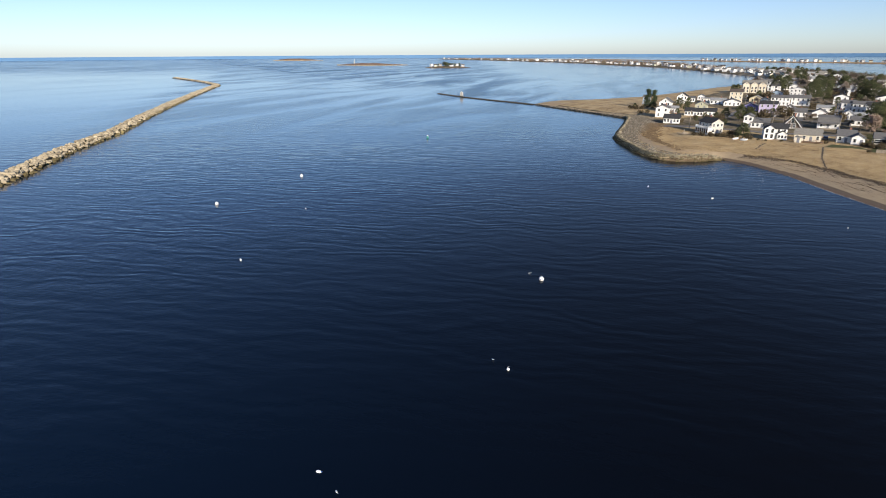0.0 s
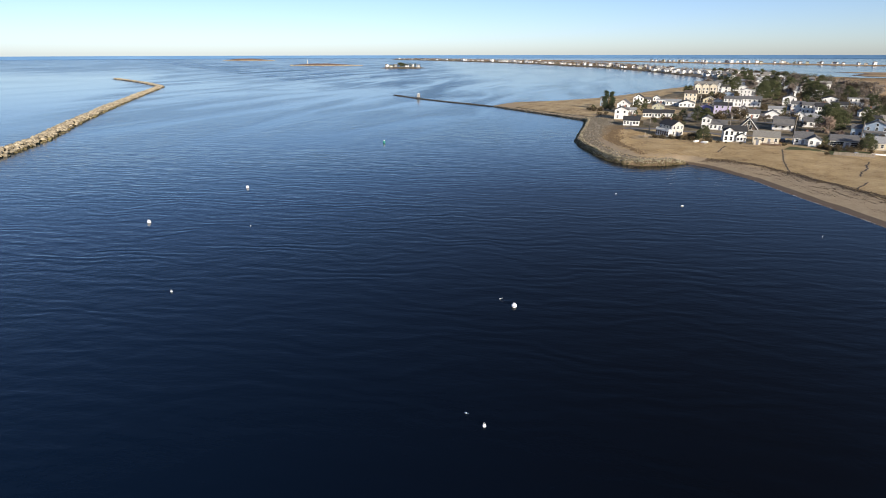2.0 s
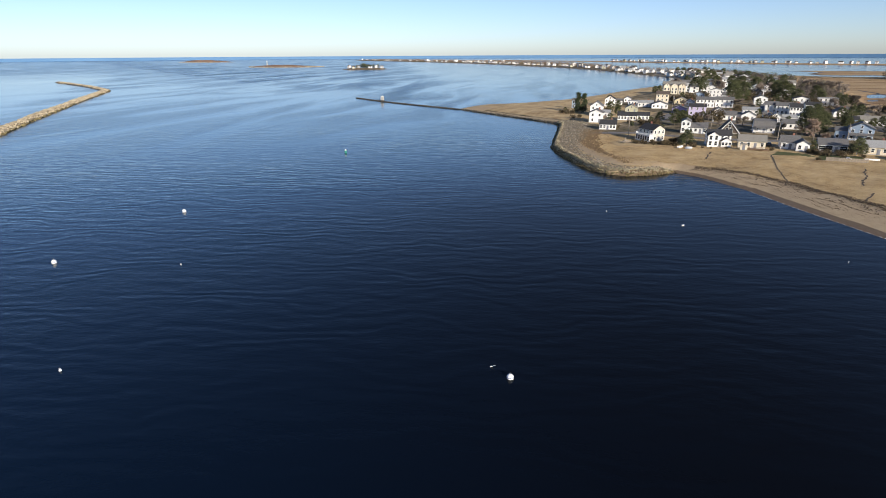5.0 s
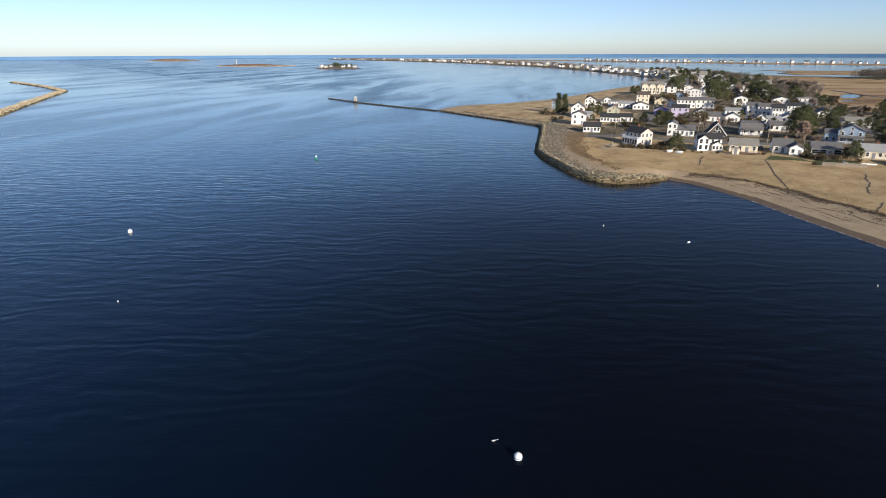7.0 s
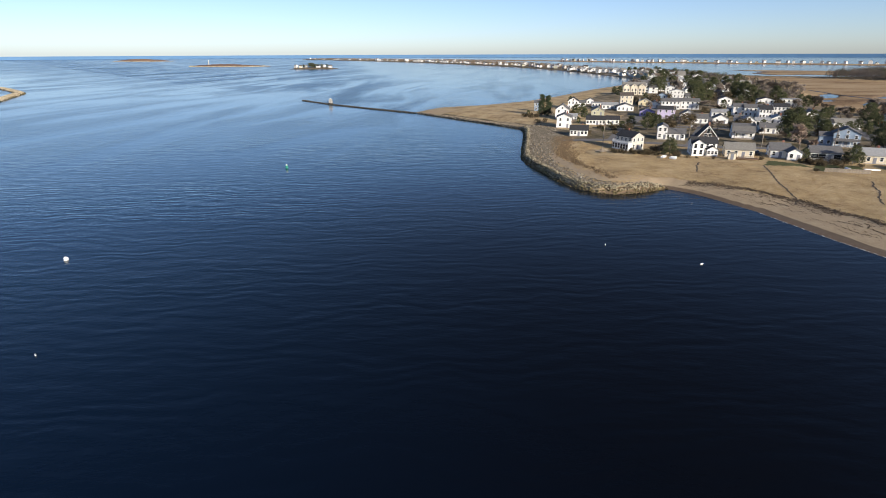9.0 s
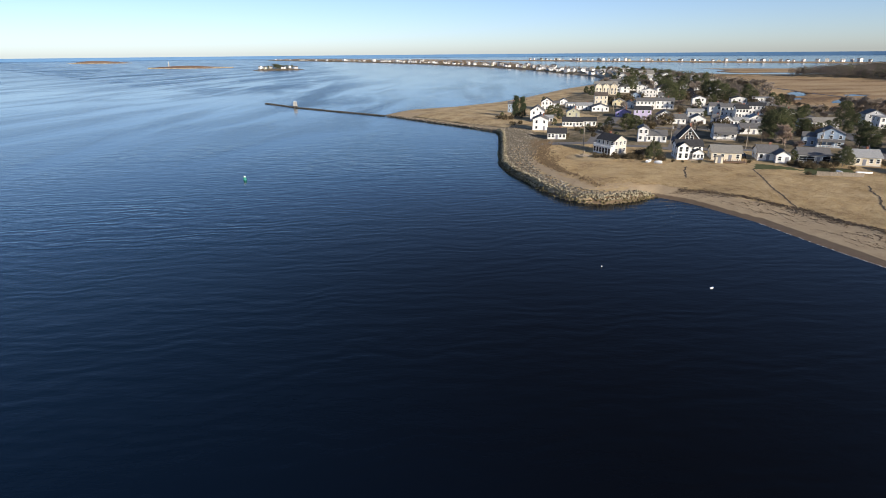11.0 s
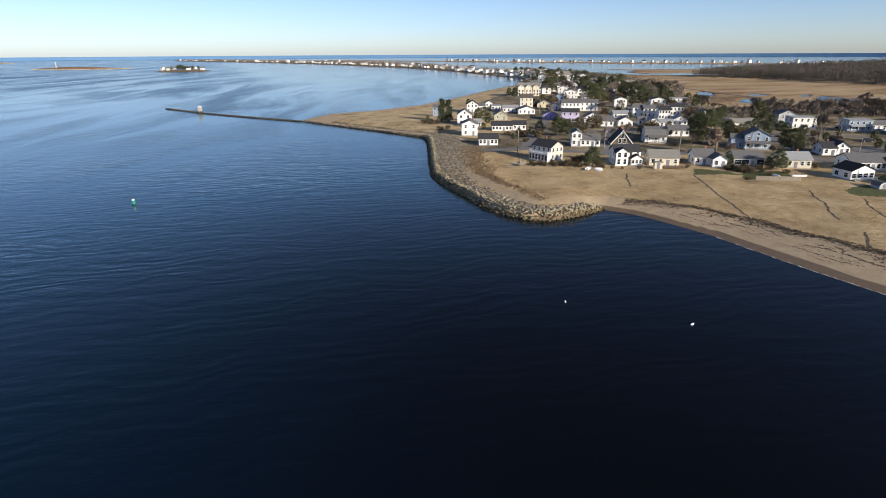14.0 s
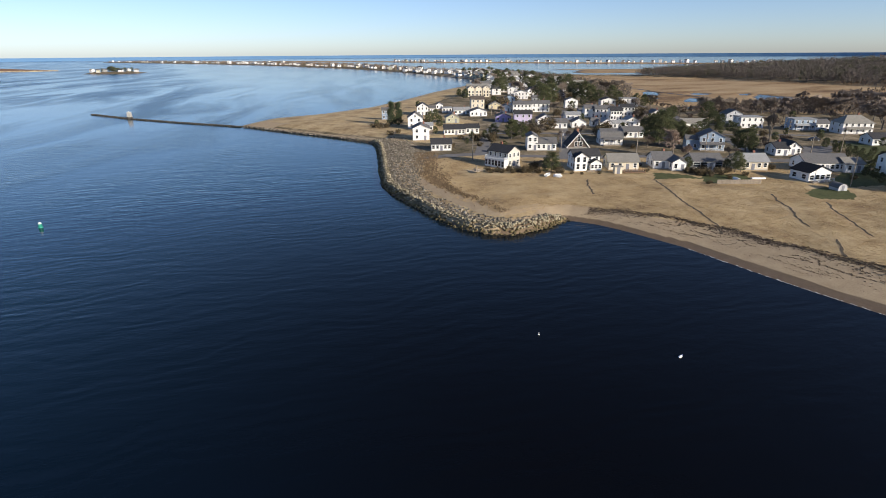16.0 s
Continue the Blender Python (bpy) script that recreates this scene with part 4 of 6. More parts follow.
house("blue-grey flat-roofed house with porch", 289.5, 268.3, -30, 10.4, 8, 5.3, 0, "f", BLUE, R_PALE, 2, nf=4, porch_w=9.0)
house("white cottage with porch on a village lot", 300.5, 266.2, -30, 7.2, 7, 2.75, 1.6, "x", WHITE, R_GREY, 1, nf=3)
house("large tan-roofed house with white verandas", 297.5, 249.5, -30, 13.5, 9.5, 4.9, 3.4, "h", WHITE, R_TAN, 2, nf=5, porch_w=11.0, stack=True)
house("white garage with gable front", 142.7, 286.1, -30, 4.0, 8, 5.3, 1, "y", WHITE, R_GREY, 2, nf=2)
house("white cottage with grey roof", 147.2, 283.0, -30, 7.8, 7, 2.75, 1.8, "x", WHITE, R_GREY, 1, nf=4)

# houses of more than one volume
ob = thing("house", pose(114.8, 263.4, 2.85, 0, 0, 15) @ Matrix.Scale(0.93, 4), "two-storey white house with dark roof and glazed porch", "house", "village houses")
block(ob, 6.6, 9.6, 5.3, 1.9, "y", SHAKE, R_DARK, floors=2, nf=3, ns=4)
part("foundation", boxed(-3.46, -5.06, -0.9, 3.46, 5.06, 0.16), CONCRETE, ob)
sp = part("sun_porch", boxed(-5.3, -5.0, -0.2, -3.405, 4.6, 2.7), WHITE, ob, "white glazed porch")
for i in range(6):
    w = part("window", WINDOWS[(1.1, 1.9)][0], TRIM, sp, at=Matrix.Rotation(radians(-90), 4, "Z") @ Matrix.Translation((-(-4.2 + i * 1.6), -5.33, 1.4)))
    part("pane", WINDOWS[(1.1, 1.9)][1], GLASS, ob, at=w.matrix_basis.copy())
bm = bmesh.new()
for x0, y0, x1, y1 in ((-5.45, -5.1, -5.37, 4.7), (-5.45, -5.1, -3.42, -5.02), (-5.45, 4.62, -3.42, 4.7)):
    box(bm, x0, y0, 3.6, x1, y1, 3.72)
    n = int(max(x1 - x0, y1 - y0) / 0.28)
    for k in range(n):
        u = (k + 0.5) / n
        cx, cy = (x0 + (x1 - x0) * u, y0 + (y1 - y0) * u)
        box(bm, cx - 0.05, cy - 0.05, 2.9, cx + 0.05, cy + 0.05, 3.62)
part("railing", bm, TRIM, ob, "white balcony railing")
part("balcony", boxed(-5.5, -5.15, 2.704, -3.41, 4.75, 2.9), TRIM, ob)
part("deck", boxed(-3.4, -7.2, -0.3, 1.2, -5.07, 0.25), WOOD, ob, "weathered entrance deck")
chimney(ob, 0.8, 2.0, 5.0, 8.2)

ob = thing("house", pose(135.1, 246.3, 2.85, 0, 0, -22) @ Matrix.Scale(0.85, 4), "two-storey white house with front gable and dark roof", "house", "village houses")
block(ob, 10.4, 7.0, 5.2, 2.1, "x", WHITE, R_DARK, floors=2, nf=4, ns=2)
block(ob, 4.8, 2.2, 5.2, 1.7, "y", WHITE, R_DARK, at=Matrix.Translation((-2.8, -4.6, 0)), floors=2, nf=2, ns=1, kind=(1.1, 1.9), door=False, name="gable_wing")
block(ob, 4.4, 2.6, 2.9, 1.3, "y", WHITE, R_DARK, at=Matrix.Translation((3.0, -4.8, 0)), floors=1, nf=3, ns=1, door=False, name="low_wing")
part("foundation", boxed(-5.56, -3.8, -0.9, 5.56, 3.8, 0.16), CONCRETE, ob)
part("deck", boxed(-1.0, -7.4, -0.4, 2.4, -6.72, 0.3), WOOD, ob)

ob = thing("house", pose(182.6, 200.2, 2.85, 0, 0, -14) @ Matrix.Scale(0.88, 4), "white gable-fronted cottage with black roof and deck", "house", "village houses")
block(ob, 8.8, 7.8, 3.2, 1.9, "y", WHITE, R_BLACK, floors=1, nf=4, ns=2, kind=(1.5, 1.4), door=False)
part("foundation", boxed(-4.46, -3.96, -0.9, 4.46, 3.96, 0.16), CONCRETE, ob)
porch(ob, 8.4, 2.0, -3.9, 0.6, R_BLACK, roofed=False, posts=5)

ob = thing("apartment_house", pose(264.7, 536.0, 2.85, 0, 0, -24), "large cream beach apartment house with cross gables", "house", "village houses")
block(ob, 19.5, 13.0, 7.6, 2.8, "x", CREAM, R_TAN, floors=2, nf=6, ns=4, kind=(1.5, 1.4))
for k, x in enumerate((-6.4, 0.0, 6.4)):
    block(ob, 5.6, 2.6, 7.4, 2.1, "y", CREAM, R_TAN, at=Matrix.Translation((x, -7.9, 0)), floors=2, nf=2, ns=1, kind=(1.1, 1.9), door=False, name="gable_wing")
part("foundation", boxed(-9.8, -6.56, -0.9, 9.8, 6.56, 0.16), CONCRETE, ob)

ob = thing("house", pose(202.1, 250.6, 2.85, 0, 0, -40), "blue-grey two-storey gabled house with white balcony", "house", "village houses")
block(ob, 9.0, 8.0, 5.4, 2.2, "y", BLUE, R_GREY, floors=2, nf=3, ns=2)
block(ob, 4.5, 6.0, 4.0, 1.2, "x", BLUE, R_GREY, at=Matrix.Translation((-6.76, 0.6, 0)), floors=1, nf=2, ns=1, door=False, name="low_wing")
part("foundation", boxed(-4.56, -4.06, -0.9, 4.56, 4.06, 0.16), CONCRETE, ob)
porch(ob, 8.4, 1.8, -4.0, 2.6, R_GREY, posts=4)

ob = thing("a_frame_house", pose(162.1, 281.9, 2.85, 0, 0, -30), "dark brown A-frame house with white trim boards", "house", "village houses")
block(ob, 8.4, 9.0, 0.9, 4.8, "y", BROWN, R_DARK, floors=0)
for s in (-1, 1):
    bm = prism(bmesh.new(), [(s * 4.7, 0.25), (s * 4.45, 0.05), (0, 5.55), (0, 5.95)], -5.0, -4.85)
    part("trim_board", bm, TRIM, ob, "white rake board")
for x, z, k in ((-0.95, 1.5, (1.1, 1.9)), (0.95, 1.5, (1.1, 1.9)), (0, 3.6, (1.1, 1.9))):
    add_window(ob, k, Matrix.Translation((x, -4.53, z)))
part("foundation", boxed(-4.26, -4.56, -0.9, 4.26, 4.56, 0.16), CONCRETE, ob)
chimney(ob, 0.6, 2.0, 4.0, 6.8)

# ---- sheds, decks, fence, boats, driftwood ----
ob = thing("shed", pose(138.7, 234.1, hz(138, 232), 0, 0, -28), "small cream garden shed with flat roof", "shed")
part("wall", boxed(-1.2, -1.0, -0.2, 1.2, 1.0, 2.1), CREAM, ob)
part("roof", boxed(-1.4, -1.2, 2.104, 1.4, 1.2, 2.28, bevel=0.03), R_TAN, ob)
part("door", DOOR, DOORPAINT, ob, at=Matrix.Translation((0, -1.03, 0)))
ob = thing("deck", pose(143.9, 232.5, hz(143, 230), 0, 0, -28), "brown timber deck with rail beside a cottage", "deck")
part("platform", boxed(-3.4, -1.5, 0.3, 3.4, 1.5, 0.5), DECKWOOD, ob)
for x in (-3.3, -1.1, 1.1, 3.3):
    for y in (-1.4, 1.4):
        part("post", boxed(x - 0.07, y - 0.07, -0.4, x + 0.07, y + 0.07, 1.4), DECKWOOD, ob)
part("rail", boxed(-3.4, -1.5, 1.3, 3.4, -1.4, 1.4), DECKWOOD, ob)
ob = thing("shed", pose(176.8, 188.9, hz(175, 186), 0, 0, -20) @ Matrix.Scale(0.75, 4), "pale barrel-roofed storage shed on the lawn", "shed")
arch = [(1.9 * math.cos(a), 1.0 + 1.5 * math.sin(a)) for a in np.linspace(0, math.pi, 13)]
part("wall", prism(bmesh.new(), [(1.8, -0.3), (1.8, 1.0)] + [(x * 0.94, z - 0.06) for x, z in arch] + [(-1.8, 1.0), (-1.8, -0.3)], -2.2, 2.2), GREY, ob)
bm = bmesh.new()
prism(bm, arch + [(x * 1.05, 1.0 + (z - 1.0) * 1.06) for x, z in arch[::-1]], -2.35, 2.35)
part("roof", bm, R_GREY, ob, "grey barrel roof")
part("door", DOOR, DOORPAINT, ob, at=Matrix.Translation((0, -2.24, 0)))

ob = thing("fence", Matrix(), "weathered pale board fence at the edge of the dune", "fence")
FENCE = [(153.5, 209.2), (157.6, 206.6), (164.5, 203.3)]
board = mesh_from("board", [], [], WOOD)
bm = boxed(-0.085, -0.02, 0, 0.085, 0.02, 1.35)
bm.to_mesh(board)
bm.free()
for (x, y, a, b) in along(FENCE, 0.2):
    part("board", board, WOOD, ob, at=pose(x, y, hz(x, y) - 0.05 + rng.uniform(-0.03, 0.03), 0, 0, math.degrees(math.atan2(a, -b))))
for (x, y, a, b) in along(FENCE, 2.4):
    part("post", boxed(-0.07, 0.03, 0, 0.07, 0.17, 1.4), WOOD, ob, at=pose(x, y, hz(x, y) - 0.1, 0, 0, math.degrees(math.atan2(a, -b))))


def hull(name, label, x, y, rot, L, W, H, mat, up=True):
    """A small boat: tapered hull shell with thwarts, or the same turned over."""
    ob = thing(name, pose(x, y, hz(x, y) + (0.02 if up else H + 0.02), 0 if up else 180, 0, rot), label, "boat")
    V, Fc = [], []
    N = 12
    for i in range(N + 1):
        u = i / N
        s = math.sin(math.pi * min(1, 0.12 + u * 0.88)) ** 0.6 if u > 0.1 else 0.75
        s = max(0.03, s)
        for a in np.linspace(0, math.pi, 9):
            V.append((L * (u - 0.5), -W / 2 * s * math.cos(a), H * (1 - math.sin(a) ** 0.7) + 0.12 * u * u))
    for i in range(N):
        for j in range(8):
            Fc.append((i * 9 + j, i * 9 + j + 1, i * 9 + j + 10, i * 9 + j + 9))
    me = mesh_from("hull", V, Fc, mat, True)
    h = part("hull", me, mat, ob)
    so = h.modifiers.new("thick", "SOLIDIFY")
    so.thickness = 0.05
    for k in (-0.2, 0.15):
        part("thwart", boxed(L * k - 0.12, -W * 0.42, H * 0.7, L * k + 0.12, W * 0.42, H * 0.76), WOOD, ob)
    return ob


hull("dinghy", "white dinghy lying upside down by the fence", 162.5, 209.8, 70, 3.0, 1.5, 0.8, FLOAT, False)
hull("canoe", "long white canoe lying on the grass", 169.5, 207.4, -25, 4.6, 1.0, 0.5, FLOAT, False)
hull("dinghy", "white dinghy pulled up beside the pine", 118.6, 238.9, 120, 2.8, 1.3, 0.7, FLOAT, False)
hull("skiff", "white skiff stored among brush", 116.7, 241.3, 30, 3.2, 1.3, 0.7, FLOAT, True)
hull("dinghy", "small white boat on its side by the shrubs", 120.1, 240.6, -10, 2.4, 1.1, 0.6, FLOAT, False)

ob = thing("driftwood", pose(101.1, 256.4, hz(100, 255)), "pile of bleached driftwood logs with one upright stump", "driftwood")
for k in range(7):
    a = rng.uniform(0, 180)
    bm = bmesh.new()
    cone(bm, rng.uniform(0.14, 0.24), 0.1, rng.uniform(2.2, 4.2), Matrix.Translation((rng.uniform(-2, 0.5), rng.uniform(-1, 1), 0.2 + 0.12 * k)) @ Matrix.Rotation(radians(a), 4, "Z") @ Matrix.Rotation(radians(82), 4, "Y"), 7)
    part("log", bm, WOOD, ob)
part("stump", cone(bmesh.new(), 0.3, 0.16, 2.6, Matrix.Translation((-0.6, 1.4, -0.2)) @ Matrix.Rotation(radians(8), 4, "X"), 8), WOOD, ob)


def utility_pole(x, y, h, rot):
    ob = thing("utility_pole", pose(x, y, hz(x, y) - 0.3, 0, 0, rot), "weathered wooden utility pole with one crossarm", "utility pole", "utility poles")
    part("pole", cone(bmesh.new(), 0.17, 0.11, h, segs=9), WOOD, ob)
    part("crossarm", boxed(-1.1, -0.16, h - 0.9, 1.1, -0.05, h - 0.76), WOOD, ob)
    for k in (-1.0, -0.5, 0.5, 1.0):
        part("insulator", cone(bmesh.new(), 0.06, 0.04, 0.18, Matrix.Translation((k, -0.1, h - 0.765)), 6), CONCRETE, ob)
    if rng.uniform() < 0.4:
        part("transformer", cone(bmesh.new(), 0.26, 0.26, 0.9, Matrix.Translation((0.0, -0.42, h - 2.4)), 10), GREY, ob)
    return ob


utility_pole(109.8, 276.2, 9.5, 60)
utility_pole(214.0, 218.7, 9.5, 60)
utility_pole(183.5, 189.2, 9.0, 60)
utility_pole(230.2, 217.4, 9.0, 60)
utility_pole(167.4, 254.4, 9.0, 60)
utility_pole(181.2, 338.7, 9.5, 30)
utility_pole(148.9, 275.3, 9.0, 60)
utility_pole(248.5, 248.6, 9.0, 60)
utility_pole(201.8, 312.3, 9.0, 30)
utility_pole(192.6, 396.6, 9.0, 30)
utility_pole(188.6, 241.7, 9.0, 60)


def car(name, label, x, y, rot, mat, tall=False):
    ob = thing(name, pose(x, y, hz(x, y) + 0.06, 0, 0, rot), label, "car")
    body = [(-2.2, 0.35), (-2.25, 0.85), (-1.6, 0.98), (-0.9, 1.5), (0.9, 1.55), (1.7, 1.02), (2.15, 0.92), (2.2, 0.35)] if not tall else [(-2.5, 0.45), (-2.5, 1.15), (-1.5, 1.2), (-0.9, 1.85), (0.5, 1.85), (0.6, 1.2), (2.6, 1.2), (2.6, 0.45)]
    bm = prism(bmesh.new(), body, -0.88, 0.88)
    for v in bm.verts:
        if v.co.z > 1.3:
            v.co.y *= 0.82
    part("body", bm, mat, ob)
    gl = bmesh.new()
    z0, z1 = (1.02, 1.42) if not tall else (1.25, 1.72)
    for s in (-1, 1):
        box(gl, -0.75, s * 0.80 - 0.06, z0, 0.8 if not tall else 0.4, s * 0.80 + 0.06, z1)
    part("side_glass", gl, GLASS, ob)
    for x_ in (-1.4, 1.4):
        for s in (-1, 1):
            wl = part("wheel", cone(bmesh.new(), 0.34, 0.34, 0.22, Matrix.Translation((x_, s * 0.82 + 0.11, 0.34)) @ Matrix.Rotation(radians(90), 4, "X"), 12), RUBBER, ob)
            part("rim", cone(bmesh.new(), 0.2, 0.2, 0.03, Matrix.Translation((x_, s * 0.82 + (0.13 if s > 0 else -0.11), 0.34)) @ Matrix.Rotation(radians(90), 4, "X"), 10), SILVER, wl)
    return ob


car("pickup_truck", "bright red pickup truck parked beside trees", 282.8, 307.4, -20, REDPAINT, True)
car("van", "dark blue car parked before a house", 290.6, 275.6, -25, DARKPAINT)
car("car", "silver car parked on the street", 292.8, 260.0, -25, SILVER)
car("car", "dark car in a cottage driveway", 153.5, 240.3, 60, DARKPAINT)
car("car", "dark car parked on the road", 258.3, 243.0, -35, DARKPAINT)
car("car", "silver car beside the big veranda house", 303.7, 246.7, -30, SILVER)
car("car", "dark car parked by the front road", 125.9, 288.1, -40, DARKPAINT)

# ---- buoys ----
def mooring(x, y, r, label, band=True):
    ob = thing("mooring_buoy", pose(x, y, r * 0.35), label, "buoy", "mooring buoys")
    bm = bmesh.new()
    bmesh.ops.create_uvsphere(bm, u_segments=20, v_segments=12, radius=r)
    me = bpy.data.meshes.new("ball")
    bm.to_mesh(me)
    bm.free()
    me.materials.append(FLOAT)
    me.shade_smooth()
    part("ball", me, FLOAT, ob)
    if band:
        part("band", cone(bmesh.new(), r * 0.995, r * 1.0, r * 0.16, Matrix.Translation((0, 0, r * 0.08)), 20), BLUEBAND, ob, "blue band")
    bm = bmesh.new()
    bmesh.ops.create_circle(bm, segments=8, radius=0.03, matrix=Matrix.Translation((0.1, 0, 0)) @ Matrix.Rotation(radians(90), 4, "X"))
    bmesh.ops.spin(bm, geom=bm.verts[:] + bm.edges[:], cent=(0, 0, 0), axis=(0, 0, 1), angle=math.tau, steps=12, use_merge=True)
    part("ring", bm, SILVER, ob, at=Matrix.Translation((0, 0, r + 0.06)) @ Matrix.Rotation(radians(90), 4, "X"))
    return ob


mooring(15.0, 90.34, 0.46, "large white mooring ball with blue band")
mooring(7.03, 60.3, 0.22, "small white mooring ball", False)
mooring(-54.3, 176.2, 0.5, "large white mooring ball floating midway")
mooring(-67.2, 140.1, 0.48, "large white mooring ball near the channel")
mooring(-43.6, 98.15, 0.19, "small white float on the dark water", False)
mooring(56.4, 164.15, 0.14, "tiny white float off the beach", False)
mooring(-41.4, 136.3, 0.1, "tiny pale float in open water", False)
mooring(89.6, 123.3, 0.1, "tiny pale float near the beach", False)


def pickup(x, y, rot, lean, L, label):
    ob = thing("pickup_buoy", pose(x, y, 0.0, lean, 0, rot), label, "buoy", "pickup buoys")
    part("stick", cone(bmesh.new(), 0.035, 0.025, L, Matrix.Translation((0, 0, -0.15)), 8), FLOAT, ob)
    part("float", cone(bmesh.new(), 0.1, 0.07, 0.35, Matrix.Translation((0, 0, -0.05)), 10), FLOAT, ob)
    return ob


pickup(5.1, 62.8, 20, 62, 1.1, "white pickup stick floating beside a mooring")
pickup(13.0, 93.3, 60, 60, 0.9, "small white pickup stick afloat")
pickup(-10.5, 38.8, 30, 70, 0.8, "thin white stick lying on the water")
ob = thing("net_float", pose(69.8, 150.1, 0.08, 0, 0, 12), "white elongated float lying on dark water", "buoy")
bm = bmesh.new()
bmesh.ops.create_uvsphere(bm, u_segments=14, v_segments=8, radius=0.42)
for v in bm.verts:
    v.co.y *= 0.5
    v.co.z *= 0.42
part("float", bm, FLOAT, ob)
part("line_eye", cone(bmesh.new(), 0.09, 0.06, 0.16, Matrix.Translation((0.4, 0, 0.04)) @ Matrix.Rotation(radians(90), 4, "Y"), 8), BLUEBAND, ob)
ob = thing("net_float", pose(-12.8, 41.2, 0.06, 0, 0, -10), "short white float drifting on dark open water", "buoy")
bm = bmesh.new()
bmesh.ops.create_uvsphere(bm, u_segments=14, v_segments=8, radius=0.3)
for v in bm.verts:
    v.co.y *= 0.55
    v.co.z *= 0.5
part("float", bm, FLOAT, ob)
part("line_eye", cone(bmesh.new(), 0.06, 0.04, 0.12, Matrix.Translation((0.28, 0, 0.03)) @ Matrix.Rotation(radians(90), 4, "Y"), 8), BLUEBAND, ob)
ob = thing("channel_buoy", pose(-18.4, 263.7, -0.2, 4, 0, 0), "green can buoy with pale top marking the channel", "buoy")
part("body", cone(bmesh.new(), 0.48, 0.44, 1.2, segs=18), GREENBUOY, ob)
part("collar", cone(bmesh.new(), 0.62, 0.55, 0.35, segs=18), GREENBUOY, ob)
part("top", cone(bmesh.new(), 0.4, 0.22, 0.35, Matrix.Translation((0, 0, 1.204)), 14), FLOAT, ob, "pale top plate")

# the beacon on the stone jetty, and the island beacon
ob = thing("jetty_beacon", pose(-5.6, 521.5, 0.3, 0, 0, 20), "small whitish tower on a dark base on the jetty", "beacon")
part("base", cone(bmesh.new(), 2.0, 1.7, 0.9, segs=8), DARKSTONE, ob)
part("tower", cone(bmesh.new(), 1.75, 1.35, 3.0, Matrix.Translation((0, 0, 0.9)), 4), CONCRETE, ob)
part("cap", cone(bmesh.new(), 1.5, 1.5, 0.2, Matrix.Translation((0, 0, 3.904)), 4), TRIM, ob)
part("lamp", cone(bmesh.new(), 0.3, 0.25, 0.6, Matrix.Translation((0, 0, 4.108)), 8), TRIM, ob)


def islet(name, label, cx, cy, L, W, H, rot):
    ob = thing(name, pose(cx, cy, 0, 0, 0, rot), label, "island")
    V, Fc = [(0, 0, H)], []
    rings, segs = 7, 48
    for r in range(1, rings + 1):
        u = r / rings
        for k in range(segs):
            a = 2 * math.pi * k / segs
            wob = 1 + 0.12 * math.sin(3 * a + 1) + 0.07 * math.sin(7 * a)
            V.append((L / 2 * u * wob * math.cos(a), W / 2 * u * wob * math.sin(a), H * (1 - u ** 2.4) * (1 + 0.15 * math.sin(5 * a + r)) - (0.6 if r == rings else 0)))
    for k in range(segs):
        Fc.append((0, 1 + k, 1 + (k + 1) % segs))
        for r in range(rings - 1):
            a, b = 1 + r * segs + k, 1 + r * segs + (k + 1) % segs
            Fc.append((a, a + segs, b + segs, b))
    part("heath", mesh_from("heath", V, Fc, HEATH, True), HEATH, ob)
    rim = [(L / 2 * (1 + 0.12 * math.sin(3 * a + 1) + 0.07 * math.sin(7 * a)) * 0.985 * math.cos(a), W / 2 * (1 + 0.12 * math.sin(3 * a + 1) + 0.07 * math.sin(7 * a)) * 0.985 * math.sin(a), 0.6, rng.uniform(1.5, 3.5)) for a in np.linspace(0, 2 * math.pi, 160)]
    tagged(part("shore_rubble", stones_mesh("shore_rubble", rim, STONE), STONE, ob), kind="stuff")
    return ob


islet("island", "low reddish-brown heath island with rocky rim", -342, 1925, 240, 90, 6, -15)
islet("island", "distant low reddish-brown island", -1000, 3260, 310, 120, 10, -22)
ob = thing("island_beacon", pose(-392, 1940, 4.0), "slender pale day beacon on a heath island", "beacon")
part("tower", cone(bmesh.new(), 2.2, 1.1, 13, segs=8), CONCRETE, ob)
part("lamp", cone(bmesh.new(), 1.3, 0.4, 2.5, Matrix.Translation((0, 0, 13.0)), 8), TRIM, ob)

# ---- trees ----
def leaf_mesh(name, centres, per, spread, size, mat, flat=1.0):
    """Clumps of small leaf quads about centres."""
    c = np.repeat(centres, per, 0) + rng.normal(0, spread, (len(centres) * per, 3)) * np.array([1, 1, flat])
    n = len(c)
    a = rng.normal(0, 1, (n, 3))
    a /= np.linalg.norm(a, axis=1)[:, None]
    b = np.cross(a, rng.normal(0, 1, (n, 3)))
    b /= np.linalg.norm(b, axis=1)[:, None]
    s = size * rng.uniform(0.6, 1.4, (n, 1))
    V = np.stack([c - a * s, c + b * s * 0.6, c + a * s, c - b * s * 0.6], 1).reshape(-1, 3)
    return mesh_from(name, V.tolist(), np.arange(n * 4).reshape(-1, 4).tolist(), mat)


